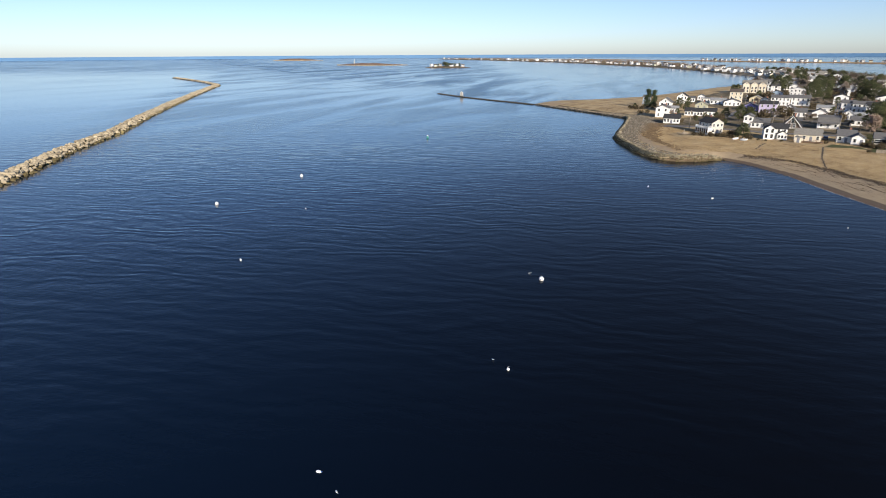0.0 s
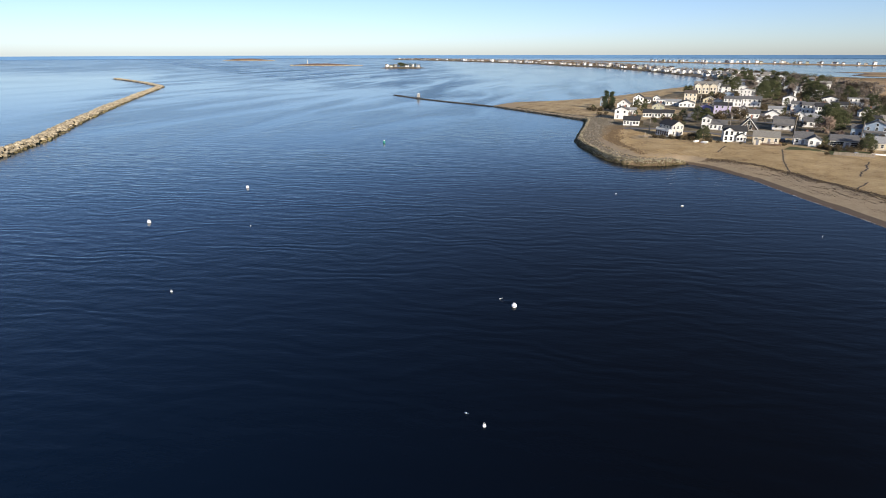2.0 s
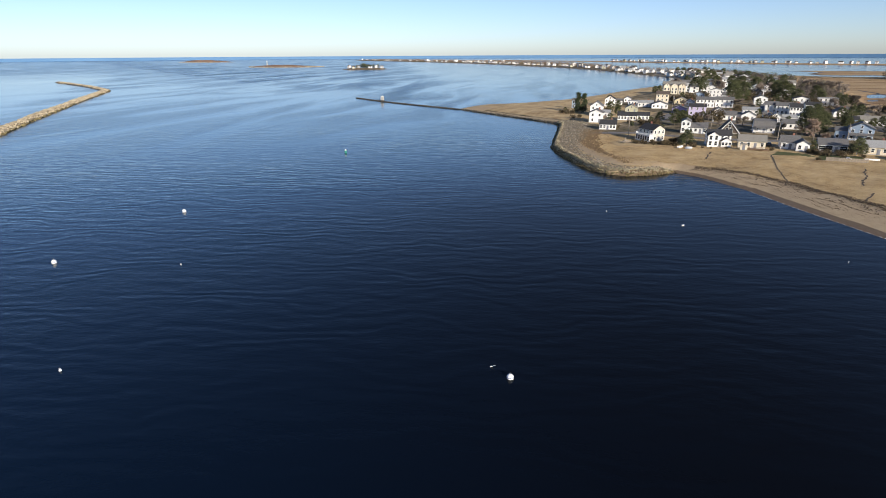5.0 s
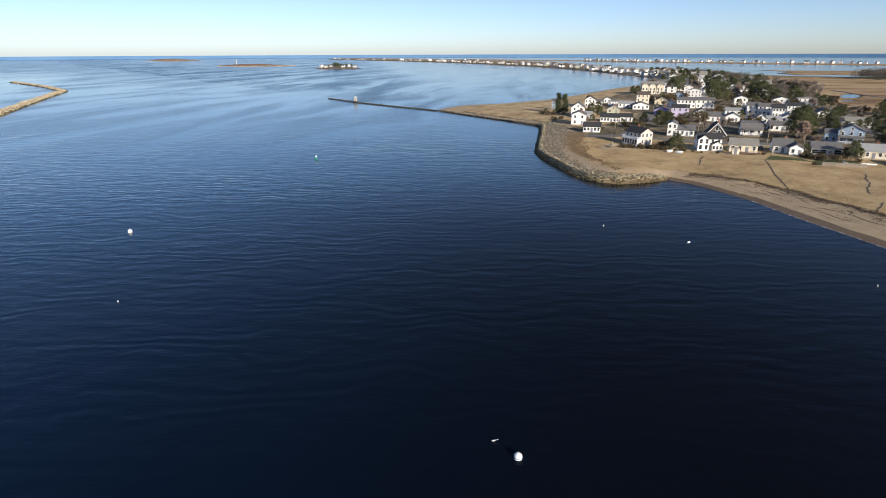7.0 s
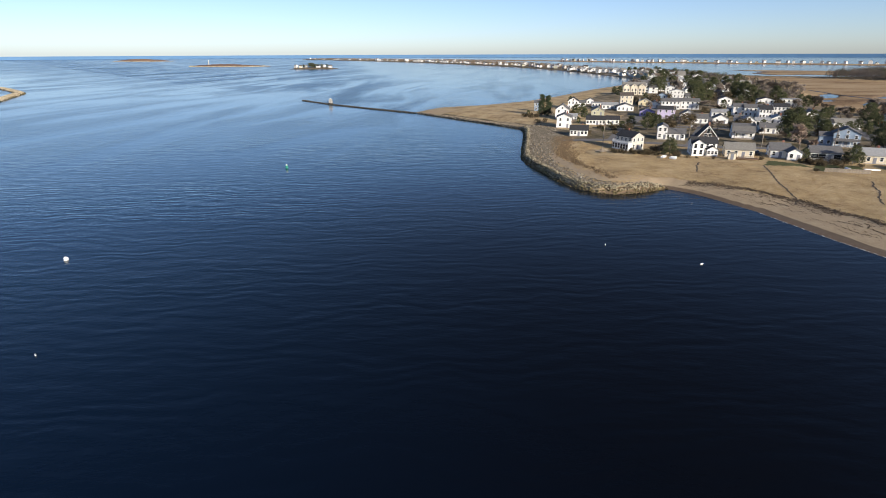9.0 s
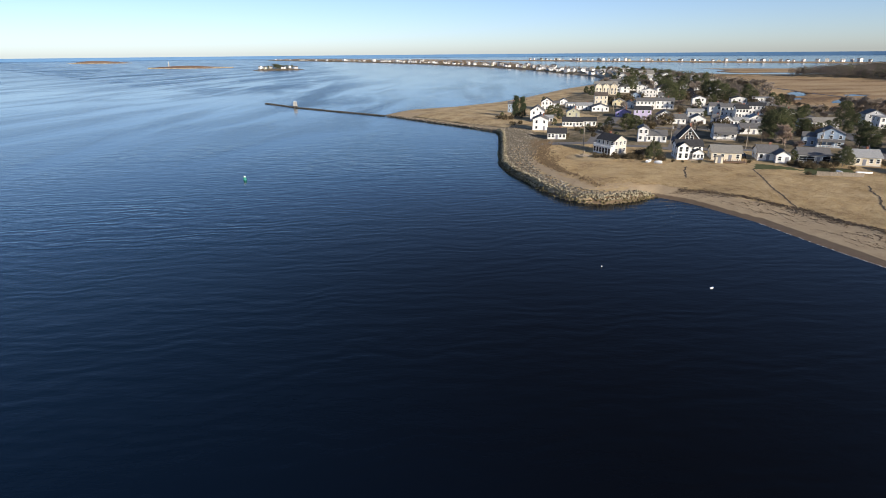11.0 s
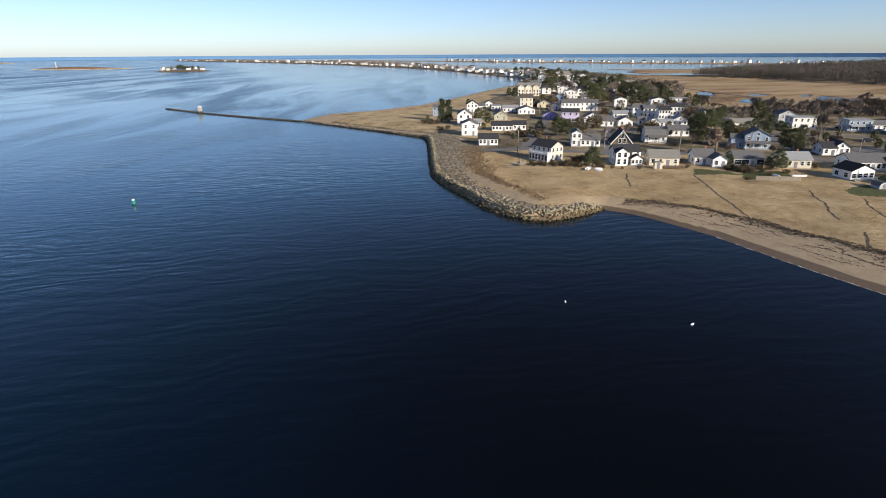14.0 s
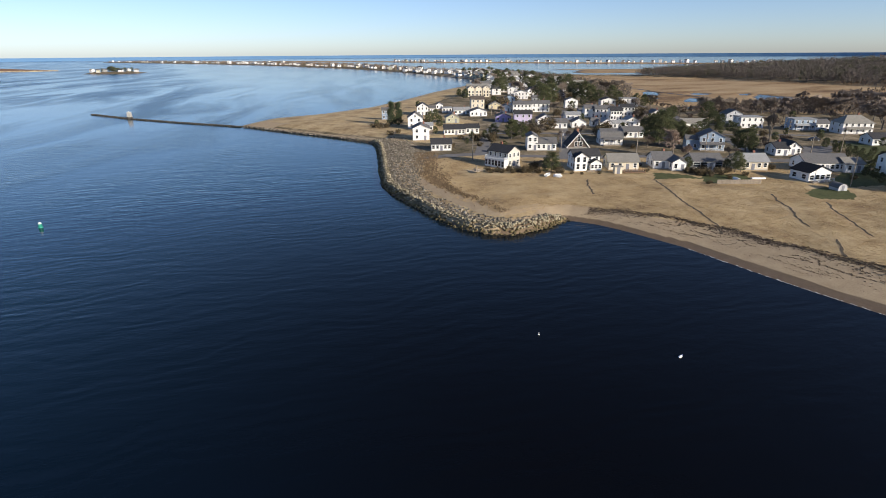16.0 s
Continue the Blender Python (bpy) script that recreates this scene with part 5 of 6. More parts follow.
def limbs_mesh(segments):
    """Tapered limbs as thin five-sided cones: rows of start, end, r0, r1."""
    V, Fc = [], []
    for p, q_, r0, r1 in segments:
        p, q_ = Vector(p), Vector(q_)
        ax = (q_ - p).normalized()
        u = ax.orthogonal().normalized()
        v = ax.cross(u)
        n = 5 if r0 > 0.05 else 3
        base = len(V)
        for c, r in ((p, r0), (q_, r1)):
            for k in range(n):
                a = 2 * math.pi * k / n
                V.append(c + (u * math.cos(a) + v * math.sin(a)) * r)
        for k in range(n):
            Fc.append((base + k, base + (k + 1) % n, base + n + (k + 1) % n, base + n + k))
    return V, Fc


def branching(h, spread, depth, up=0.55):
    segs = []
    def grow(p, d, L, r, lev):
        q_ = p + d * L
        segs.append((p, q_, r, r * 0.62))
        if lev == 0:
            return
        for _ in range(3 if lev > 1 else 4):
            nd = (d + Vector(rng.normal(0, spread, 3)) + Vector((0, 0, up * 0.35))).normalized()
            grow(p + d * L * rng.uniform(0.55, 1.0), nd, L * rng.uniform(0.6, 0.82), r * 0.55, lev - 1)
    grow(Vector((0, 0, -0.3)), Vector((0.02, 0.03, 1)).normalized(), h * 0.28, h * 0.022, depth)
    return segs


TREE_SHAPES = {}
def tree_shapes(kind):
    """Meshes of trunk and crown for a tree one unit scaled to 10 m."""
    if kind in TREE_SHAPES:
        return TREE_SHAPES[kind]
    out = []
    for var in range({"pine": 5, "bare": 4, "redbare": 2, "shrub": 3, "cedar": 2, "poplar": 1}[kind]):
        if kind in ("bare", "redbare", "poplar"):
            segs = branching(11 if kind != "poplar" else 13, 0.55 if kind != "poplar" else 0.16, 5, 0.5 if kind != "poplar" else 1.4)
            V, Fc = limbs_mesh(segs[:1 + 3 + 9])
            trunk = mesh_from("trunk", V, Fc, BARK)
            V, Fc = limbs_mesh([(p, q_, max(r0, 0.04), max(r1, 0.025)) for p, q_, r0, r1 in segs[13:]])
            n0 = len(V)
            tips = [(q_, (q_ - p).normalized()) for p, q_, r0, r1 in segs[40:]]
            for q_, d in tips:
                for _ in range(9):
                    dd = (d + Vector(rng.normal(0, 0.5, 3))).normalized() * rng.uniform(0.4, 1.0)
                    sd = dd.orthogonal().normalized() * 0.06
                    k0 = len(V)
                    st = q_ - d * rng.uniform(0, 0.5)
                    V += [st - sd, st + sd, st + dd]
                    Fc.append((k0, k0 + 1, k0 + 2))
            top = 10.0 / max(v[2] for v in V)
            V = [Vector(v) * top for v in V]
            trunk.transform(Matrix.Scale(top, 4))
            crown = mesh_from("crown", V, Fc, TWIG if kind != "redbare" else REDTWIG)
        elif kind == "shrub":
            cs = rng.normal(0, 1, (34, 3))
            cs = cs / np.linalg.norm(cs, axis=1)[:, None] * rng.uniform(0.3, 1, (34, 1)) ** 0.5 * np.array([6.5, 5.5, 4.6]) + np.array([0, 0, 4.6])
            V, Fc = limbs_mesh([((0, 0, -0.3), tuple(c * np.array([0.8, 0.8, 0.9])), 0.22, 0.06) for c in cs[:12]])
            trunk = mesh_from("stem", V, Fc, BARK)
            crown = leaf_mesh("crown", cs, 34, 1.15, 0.55, SHRUB)
        else:
            slim = kind == "cedar"
            lv, cs, segs = 13, [], [((0, 0, -0.3), (0.1, 0.05, 9.6), 0.24, 0.04)]
            start = 0.8 if slim else rng.uniform(1.3, 2.4)
            for i in range(lv):
                z = start + (10 - start) * i / lv
                u = 1 - (i / lv)
                R = (0.35 + 1.6 * u) if slim else (0.7 + 3.0 * math.sin(math.pi * min(1, 0.20 + 0.80 * (1 - u))) ** 0.8 * rng.uniform(0.75, 1.15))
                nb = 5 if slim else 6
                for k in range(nb):
                    a = rng.uniform(0, 6.3)
                    rr = R * rng.uniform(0.45, 1.0)
                    c = (rr * math.cos(a), rr * math.sin(a), z + rr * (0.10 if slim else 0.16) + rng.uniform(-0.3, 0.3))
                    cs.append(c)
                    if k % 2 == 0:
                        segs.append(((0, 0, z - 0.4), c, 0.06, 0.02))
            V, Fc = limbs_mesh(segs)
            trunk = mesh_from("trunk", V, Fc, BARK)
            crown = leaf_mesh("crown", np.array(cs), 72, 0.46, 0.17, CEDAR if slim else PINE, 0.65)
        out.append((trunk, crown))
    TREE_SHAPES[kind] = out
    return out


TREE_WORDS = {"pine": ("pine_tree", "dark green pitch pine with ragged crown", "tree"), "cedar": ("cedar_tree", "slim dark green cedar beside the spit", "tree"), "bare": ("bare_tree", "leafless grey-brown deciduous tree", "tree"), "redbare": ("bare_tree", "leafless reddish-brown small tree", "tree"), "shrub": ("shrub", "brown winter shrub with dense twigs", "shrub"), "poplar": ("poplar_tree", "tall narrow leafless poplar tree", "tree")}
def tree(kind, x, y, h, rot):
    name, label, cat = TREE_WORDS[kind]
    shapes = tree_shapes(kind)
    trunk, crown = shapes[int(rng.integers(len(shapes)))]
    k = h / 10
    wide = 1.0 if kind != "shrub" else 1.0
    ob = thing(name, Matrix.Translation((x, y, hz(x, y))) @ Matrix.Rotation(radians(rot), 4, "Z") @ Matrix.Diagonal((k * wide * rng.uniform(0.9, 1.15), k * wide * rng.uniform(0.9, 1.15), k, 1)), label, cat, "village trees")
    part("trunk" if kind != "shrub" else "stem", trunk, BARK, ob)
    part("crown", crown, PINE, ob)
    return ob

tree("cedar", 121.8, 383.9, 12.7, 121)
tree("cedar", 125.2, 381.9, 12.1, 303)
tree("pine", 114.9, 387.8, 3.0, 278)
tree("shrub", 112.1, 376.1, 2.9, 66)
tree("shrub", 109.8, 380.0, 2.4, 189)
tree("shrub", 116.2, 376.3, 2.6, 309)
tree("pine", 139.4, 373.6, 7.3, 242)
tree("pine", 140.0, 362.6, 5.9, 320)
tree("pine", 152.3, 392.9, 6.5, 297)
tree("shrub", 136.8, 375.2, 3.6, 33)
tree("pine", 239.0, 512.5, 8.4, 310)
tree("pine", 246.2, 536.4, 6.9, 6)
tree("shrub", 139.4, 310.4, 4.4, 240)
tree("pine", 150.4, 311.8, 8.6, 132)
tree("pine", 154.1, 309.7, 7.6, 282)
tree("shrub", 149.6, 295.7, 3.3, 119)
tree("pine", 146.1, 320.2, 6.2, 98)
tree("pine", 121.9, 246.3, 6.6, 240)
tree("pine", 119.3, 245.7, 4.7, 276)
tree("shrub", 119.2, 251.9, 3.0, 281)
tree("shrub", 115.2, 251.0, 2.2, 243)
tree("shrub", 123.1, 243.6, 2.5, 203)
tree("shrub", 110.9, 254.5, 1.9, 327)
tree("shrub", 106.6, 254.7, 1.7, 77)
tree("pine", 140.0, 317.6, 4.1, 118)
tree("shrub", 135.5, 316.4, 3.3, 325)
tree("pine", 135.0, 320.5, 3.6, 77)
tree("pine", 190.0, 264.6, 14.2, 267)
tree("pine", 194.1, 272.3, 11.9, 199)
tree("pine", 197.1, 267.2, 10.8, 7)
tree("redbare", 177.7, 246.7, 10.8, 343)
tree("redbare", 177.6, 240.3, 5.3, 32)
tree("bare", 212.5, 288.5, 10.4, 81)
tree("pine", 210.4, 240.9, 8.7, 302)
tree("pine", 210.0, 244.0, 7.5, 21)
tree("pine", 210.3, 238.1, 6.0, 154)
tree("pine", 171.6, 216.9, 6.5, 15)
tree("pine", 174.0, 216.6, 4.3, 137)
tree("poplar", 230.4, 245.1, 13.4, 242)
tree("pine", 281.0, 314.5, 10.7, 304)
tree("pine", 269.6, 327.4, 7.7, 198)
tree("pine", 259.1, 321.2, 8.0, 218)
tree("pine", 237.9, 274.0, 6.2, 202)
tree("pine", 225.1, 277.2, 5.6, 295)
tree("pine", 226.5, 272.4, 5.0, 227)
tree("pine", 216.7, 274.1, 6.0, 68)
tree("pine", 206.3, 252.2, 5.4, 187)
tree("shrub", 166.8, 225.7, 1.9, 49)
tree("shrub", 171.6, 225.1, 1.9, 18)
tree("shrub", 158.4, 224.2, 1.8, 69)
tree("pine", 322.3, 423.8, 8.5, 253)
tree("pine", 332.0, 441.9, 11.6, 111)
tree("pine", 303.3, 424.2, 10.1, 132)
tree("pine", 304.4, 434.8, 12.9, 344)
tree("pine", 306.8, 445.1, 14.9, 223)
tree("pine", 308.8, 456.2, 13.5, 320)
tree("pine", 262.5, 374.1, 6.4, 154)
tree("pine", 319.2, 403.8, 8.2, 215)
tree("pine", 310.9, 388.8, 8.6, 259)
tree("pine", 321.1, 392.4, 7.2, 197)
tree("pine", 207.0, 302.4, 4.9, 293)
tree("bare", 314.8, 386.4, 10.2, 179)
tree("bare", 392.8, 500.4, 12.6, 273)
tree("bare", 386.0, 479.4, 11.1, 299)
tree("bare", 384.1, 506.0, 11.6, 208)
tree("bare", 402.3, 541.7, 12.4, 299)
tree("bare", 308.0, 476.4, 13.1, 118)
tree("pine", 270.4, 438.9, 15.0, 172)
tree("pine", 252.5, 424.0, 15.0, 349)
tree("pine", 271.9, 454.7, 15.0, 14)
tree("pine", 354.5, 572.8, 13.7, 143)
tree("pine", 356.3, 592.9, 13.0, 310)
tree("pine", 344.1, 601.0, 13.0, 343)
tree("pine", 304.8, 556.7, 13.9, 356)
tree("pine", 288.6, 541.1, 14.4, 83)
tree("pine", 227.0, 449.4, 7.3, 357)
tree("pine", 342.6, 532.5, 13.8, 167)
tree("pine", 385.4, 573.9, 12.9, 277)
tree("pine", 431.0, 616.1, 12.9, 292)
tree("bare", 318.2, 548.1, 10.7, 291)
tree("bare", 288.4, 488.6, 11.2, 53)
tree("bare", 235.2, 390.4, 7.2, 335)
tree("shrub", 226.5, 376.5, 4.1, 108)
tree("pine", 215.5, 329.5, 3.6, 324)
tree("pine", 204.2, 310.9, 3.9, 293)
tree("bare", 389.4, 319.2, 12.4, 136)
tree("bare", 377.2, 326.4, 11.0, 145)
tree("bare", 416.1, 320.0, 13.6, 63)
tree("bare", 413.4, 304.8, 15.0, 32)
tree("bare", 407.5, 289.1, 15.0, 246)
tree("bare", 355.0, 268.2, 12.2, 327)
tree("bare", 346.6, 325.1, 9.2, 247)
tree("bare", 352.8, 340.9, 8.9, 45)
tree("bare", 386.8, 342.0, 10.0, 176)
tree("bare", 320.7, 329.4, 7.6, 34)
tree("bare", 378.7, 306.1, 10.5, 210)
tree("bare", 446.9, 329.4, 13.6, 77)
tree("bare", 442.1, 358.2, 11.0, 10)
tree("bare", 456.6, 323.4, 13.6, 150)
tree("pine", 235.2, 221.3, 3.8, 218)
tree("pine", 229.1, 214.1, 3.2, 212)
tree("pine", 224.8, 209.1, 3.5, 60)
tree("pine", 220.8, 204.4, 3.4, 22)
tree("pine", 243.0, 212.9, 3.3, 309)
tree("pine", 233.5, 205.5, 3.5, 314)
tree("pine", 214.3, 199.5, 2.9, 23)
tree("shrub", 162.8, 212.4, 1.4, 193)
tree("shrub", 151.8, 210.6, 1.3, 300)
tree("shrub", 215.5, 276.7, 3.5, 169)
tree("shrub", 255.4, 263.9, 3.1, 282)
tree("shrub", 315.8, 471.6, 5.6, 142)
tree("pine", 176.8, 469.8, 4.8, 258)
tree("bare", 119.1, 331.5, 4.1, 120)
tree("shrub", 115.7, 303.2, 2.1, 18)
tree("shrub", 104.2, 257.1, 1.7, 158)
tree("shrub", 104.1, 254.1, 1.5, 3)
tree("shrub", 107.0, 252.5, 1.6, 39)
tree("shrub", 110.1, 250.8, 1.8, 55)
tree("shrub", 112.7, 251.4, 1.7, 307)
tree("shrub", 113.3, 249.0, 2.0, 274)
tree("shrub", 115.4, 248.9, 1.8, 16)
tree("shrub", 117.1, 246.9, 1.8, 101)
tree("pine", 134.1, 292.8, 3.2, 208)
tree("bare", 120.8, 251.0, 3.7, 149)
tree("shrub", 125.5, 240.4, 1.1, 312)
tree("shrub", 127.7, 238.2, 0.9, 134)
tree("shrub", 133.0, 236.2, 1.1, 79)
tree("shrub", 148.8, 231.5, 1.3, 353)
tree("shrub", 160.2, 224.2, 1.6, 21)
tree("shrub", 159.7, 221.6, 1.6, 173)
tree("shrub", 160.4, 219.2, 1.4, 160)
tree("pine", 172.4, 220.5, 3.7, 184)
tree("shrub", 171.6, 223.0, 1.7, 70)
tree("shrub", 186.7, 214.7, 1.8, 193)
tree("bare", 231.3, 238.2, 5.8, 192)
tree("bare", 222.7, 243.0, 5.0, 235)
tree("pine", 244.0, 251.1, 3.9, 266)
tree("bare", 192.6, 234.5, 4.1, 197)
tree("pine", 200.5, 255.5, 5.0, 329)
tree("pine", 205.9, 262.2, 4.2, 304)
tree("pine", 226.5, 284.7, 5.3, 348)
tree("pine", 242.8, 288.7, 4.9, 286)
tree("pine", 227.3, 288.6, 5.9, 52)
tree("shrub", 214.4, 222.3, 1.8, 317)
tree("pine", 247.7, 229.0, 3.1, 259)
tree("pine", 244.5, 224.7, 3.5, 138)
tree("pine", 241.4, 220.7, 3.2, 220)
tree("pine", 238.4, 216.8, 3.3, 324)
tree("pine", 235.6, 213.0, 3.3, 121)
tree("pine", 230.9, 208.1, 3.0, 154)
tree("pine", 226.6, 203.5, 3.3, 223)
tree("pine", 222.3, 199.2, 3.0, 132)
tree("shrub", 204.8, 204.7, 1.7, 266)
tree("shrub", 108.2, 352.3, 2.2, 155)
tree("shrub", 113.2, 353.8, 2.2, 280)
tree("bare", 232.4, 373.1, 6.2, 173)
tree("bare", 174.4, 321.0, 4.9, 5)
tree("bare", 247.4, 331.1, 6.9, 212)
tree("pine", 216.2, 297.1, 7.5, 296)
tree("pine", 220.8, 294.5, 8.1, 161)
tree("shrub", 179.1, 267.5, 1.8, 10)
tree("bare", 184.0, 264.8, 5.4, 192)
tree("bare", 158.2, 383.2, 4.5, 315)
tree("pine", 127.0, 341.6, 3.8, 301)
tree("shrub", 131.4, 324.5, 2.3, 323)
tree("pine", 125.2, 307.8, 2.9, 68)
tree("shrub", 128.6, 302.4, 1.9, 30)
tree("shrub", 160.5, 223.1, 2.0, 324)
tree("shrub", 159.2, 219.9, 2.1, 321)
tree("shrub", 163.9, 221.2, 2.2, 170)
tree("shrub", 160.8, 217.1, 1.8, 238)
tree("shrub", 166.7, 219.6, 2.0, 180)
tree("shrub", 165.3, 216.5, 1.8, 347)
tree("shrub", 169.8, 217.9, 1.8, 180)
tree("pine", 162.8, 227.9, 4.1, 311)
tree("shrub", 169.9, 212.1, 1.4, 142)
tree("pine", 211.0, 209.8, 3.4, 250)
tree("pine", 201.6, 194.7, 3.1, 11)
tree("pine", 198.7, 190.9, 3.4, 301)
tree("pine", 194.0, 186.7, 3.3, 31)
tree("shrub", 193.6, 193.7, 1.7, 346)
tree("pine", 244.5, 270.2, 5.7, 10)
tree("pine", 241.7, 259.9, 6.0, 189)
tree("pine", 250.4, 277.5, 5.9, 128)
tree("bare", 314.1, 292.1, 8.6, 321)
tree("pine", 264.2, 259.0, 3.6, 233)
tree("bare", 311.8, 265.9, 8.5, 152)
tree("pine", 244.6, 230.7, 4.0, 303)
tree("shrub", 209.8, 212.8, 1.5, 307)
tree("bare", 267.4, 267.8, 8.0, 163)
tree("pine", 318.0, 289.9, 5.5, 90)
tree("pine", 263.6, 243.7, 4.4, 186)
tree("shrub", 226.8, 257.3, 2.4, 94)
tree("bare", 294.7, 303.5, 8.1, 160)
tree("pine", 263.0, 291.6, 6.8, 189)
tree("pine", 267.5, 299.4, 7.6, 304)
tree("pine", 242.9, 305.7, 6.9, 135)
tree("pine", 251.5, 319.8, 7.3, 153)
tree("bare", 321.6, 248.1, 10.9, 193)
tree("bare", 362.6, 263.8, 13.4, 53)
tree("pine", 263.6, 220.0, 4.0, 13)

# ---- the far village, the peninsula and the barrier strip ----
def scatter_in(poly, n, gap, taken):
    xs, ys = [p[0] for p in poly], [p[1] for p in poly]
    out, tries = [], 0
    while len(out) < n and tries < n * 60:
        tries += 1
        x, y = rng.uniform(min(xs), max(xs)), rng.uniform(min(ys), max(ys))
        if not inside(np.array([x]), np.array([y]), poly)[0]:
            continue
        if any((x - a) ** 2 + (y - b) ** 2 < gap * gap for a, b in taken):
            continue
        out.append((x, y))
        taken.append((x, y))
    return out


HOUSE_SPOTS = [tuple(o.location[:2]) for o in scene.collection.objects if o.parent is None and o.name.startswith("house")]
FAR_KINDS = []
def far_house(x, y, rot, s=1.0):
    """Small plain houses seen far off: six builds, copied."""
    if len(FAR_KINDS) < 7:
        k = len(FAR_KINDS)
        w, d, h, rise, ridge, wall, roof, fl = ((9, 8, 5.2, 2.4, "y", WHITE, R_GREY, 2), (11, 8, 5.0, 2.2, "x", WHITE, R_DARK, 2), (10, 8, 3.0, 2.2, "x", CREAM, R_GREY, 1), (8, 9, 5.4, 2.6, "y", WHITE, R_PALE, 2), (12, 9, 5.4, 2.6, "x", GREY, R_GREY, 2), (9, 9, 7.6, 2.2, "y", WHITE, R_TAN, 2), (10, 8, 5.2, 2.2, "x", SAGE, R_BROWN, 2))[k]
        label = ("white gabled seaside house far off", "white two-storey house with dark roof far off", "cream cottage with grey roof far off", "white gabled house with pale roof far off", "grey shingled house with grey roof far off", "tall white beach house far off", "brown-green house among trees far off")[k]
        ob = thing("house", pose(x, y, hz(x, y) + 0.05, 0, 0, rot), label, "house", "far houses")
        block(ob, w, d, h, rise, ridge, wall, roof, floors=fl, nf=2, ns=1, kind=FAR_WINDOW, door=False)
        part("foundation", boxed(-w / 2 - 0.06, -d / 2 - 0.06, -1.2, w / 2 + 0.06, d / 2 + 0.06, 0.16), CONCRETE, ob)
        FAR_KINDS.append(ob)
        return ob
    return copy_thing(FAR_KINDS[int(rng.integers(7)) if rng.uniform() < 0.6 else int(rng.choice([0, 1, 3, 5]))], pose(x, y, hz(x, y) + 0.05, 0, 0, rot) @ Matrix.Scale(s, 4))


TAKEN = list(HOUSE_SPOTS)
BEHIND = [(270, 560), (330, 470), (400, 560), (455, 680), (520, 860), (560, 1000), (500, 1010), (460, 870), (440, 790), (400, 730), (330, 640)]
for x, y in scatter_in(BEHIND, 66, 15, TAKEN):
    far_house(x, y, -28 + rng.choice([0, 90]) + rng.uniform(-8, 8))
BAYHEAD = [(448, 850), (475, 1040), (494, 1260), (520, 1260), (505, 1040), (480, 850)]
for x, y in scatter_in(BAYHEAD, 34, 11, TAKEN):
    far_house(x, y, 60 + rng.uniform(-40, 40), rng.uniform(0.65, 1.0))
for (x, y, a, b) in along([(493, 1280), (492, 1499), (478, 1657), (434, 1840), (412, 2055), (330, 2372), (164, 2848), (-30, 3240), (-180, 3600)], 19):
    if rng.uniform() < (0.68 if y < 2400 else 0.4):
        o = rng.uniform(8, 30)
        far_house(x + a * o, y + b * o, rng.uniform(0, 90), rng.uniform(0.7, 1.05))
    if rng.uniform() < 0.25 and y < 2600:
        o = rng.uniform(45, 80)
        far_house(x + a * o, y + b * o, rng.uniform(0, 90), rng.uniform(0.85, 1.2))
for (x, y, a, b) in along(STRIP[1:-1], 21):
    if rng.uniform() < 0.82:
        o = rng.uniform(-16, 16)
        far_house(x + a * o, y + b * o, rng.uniform(0, 180), rng.uniform(0.75, 1.15))
for x, y, r in ((-92, 1562, 10), (-80, 1576, 60), (-48, 1560, -20), (-34, 1576, 30), (-18, 1568, 0), (-104, 1576, 40)):
    far_house(x, y, r, 0.8)
for x, y in ((-66, 1566), (-60, 1576), (-55, 1568), (-72, 1581), (-46, 1584), (-64, 1558), (-57, 1554), (-40, 1568), (-85, 1571), (-27, 1581), (-51, 1562), (-62, 1570)):
    tree("pine", x, y, rng.uniform(7, 13), rng.uniform(0, 360))
for x, y in scatter_in(BEHIND, 85, 8, TAKEN):
    tree("pine" if rng.uniform() < 0.62 else "bare", x, y, rng.uniform(7, 13), rng.uniform(0, 360))
CORE = [(150, 300), (215, 262), (300, 330), (345, 430), (300, 500), (235, 480), (180, 400)]
for x, y in scatter_in(CORE, 60, 8.0, TAKEN):
    tree("bare" if rng.uniform() < 0.5 else ("pine" if rng.uniform() < 0.5 else "shrub"), x, y, rng.uniform(3.5, 7.5), rng.uniform(0, 360))
EDGE = [(300, 330), (400, 272), (560, 185), (600, 215), (430, 320), (345, 372)]
for x, y in scatter_in(EDGE, 70, 7, TAKEN):
    tree("bare", x, y, rng.uniform(7, 12), rng.uniform(0, 360))

# Unseen pines, added past the right edge of view to shade the yards.
for x, y in ((190, 176), (196, 178.5), (202, 180), (208, 184), (214, 188), (220, 192), (193, 171), (199, 173)):
    tree("pine", x, y, rng.uniform(8, 11), rng.uniform(0, 360))


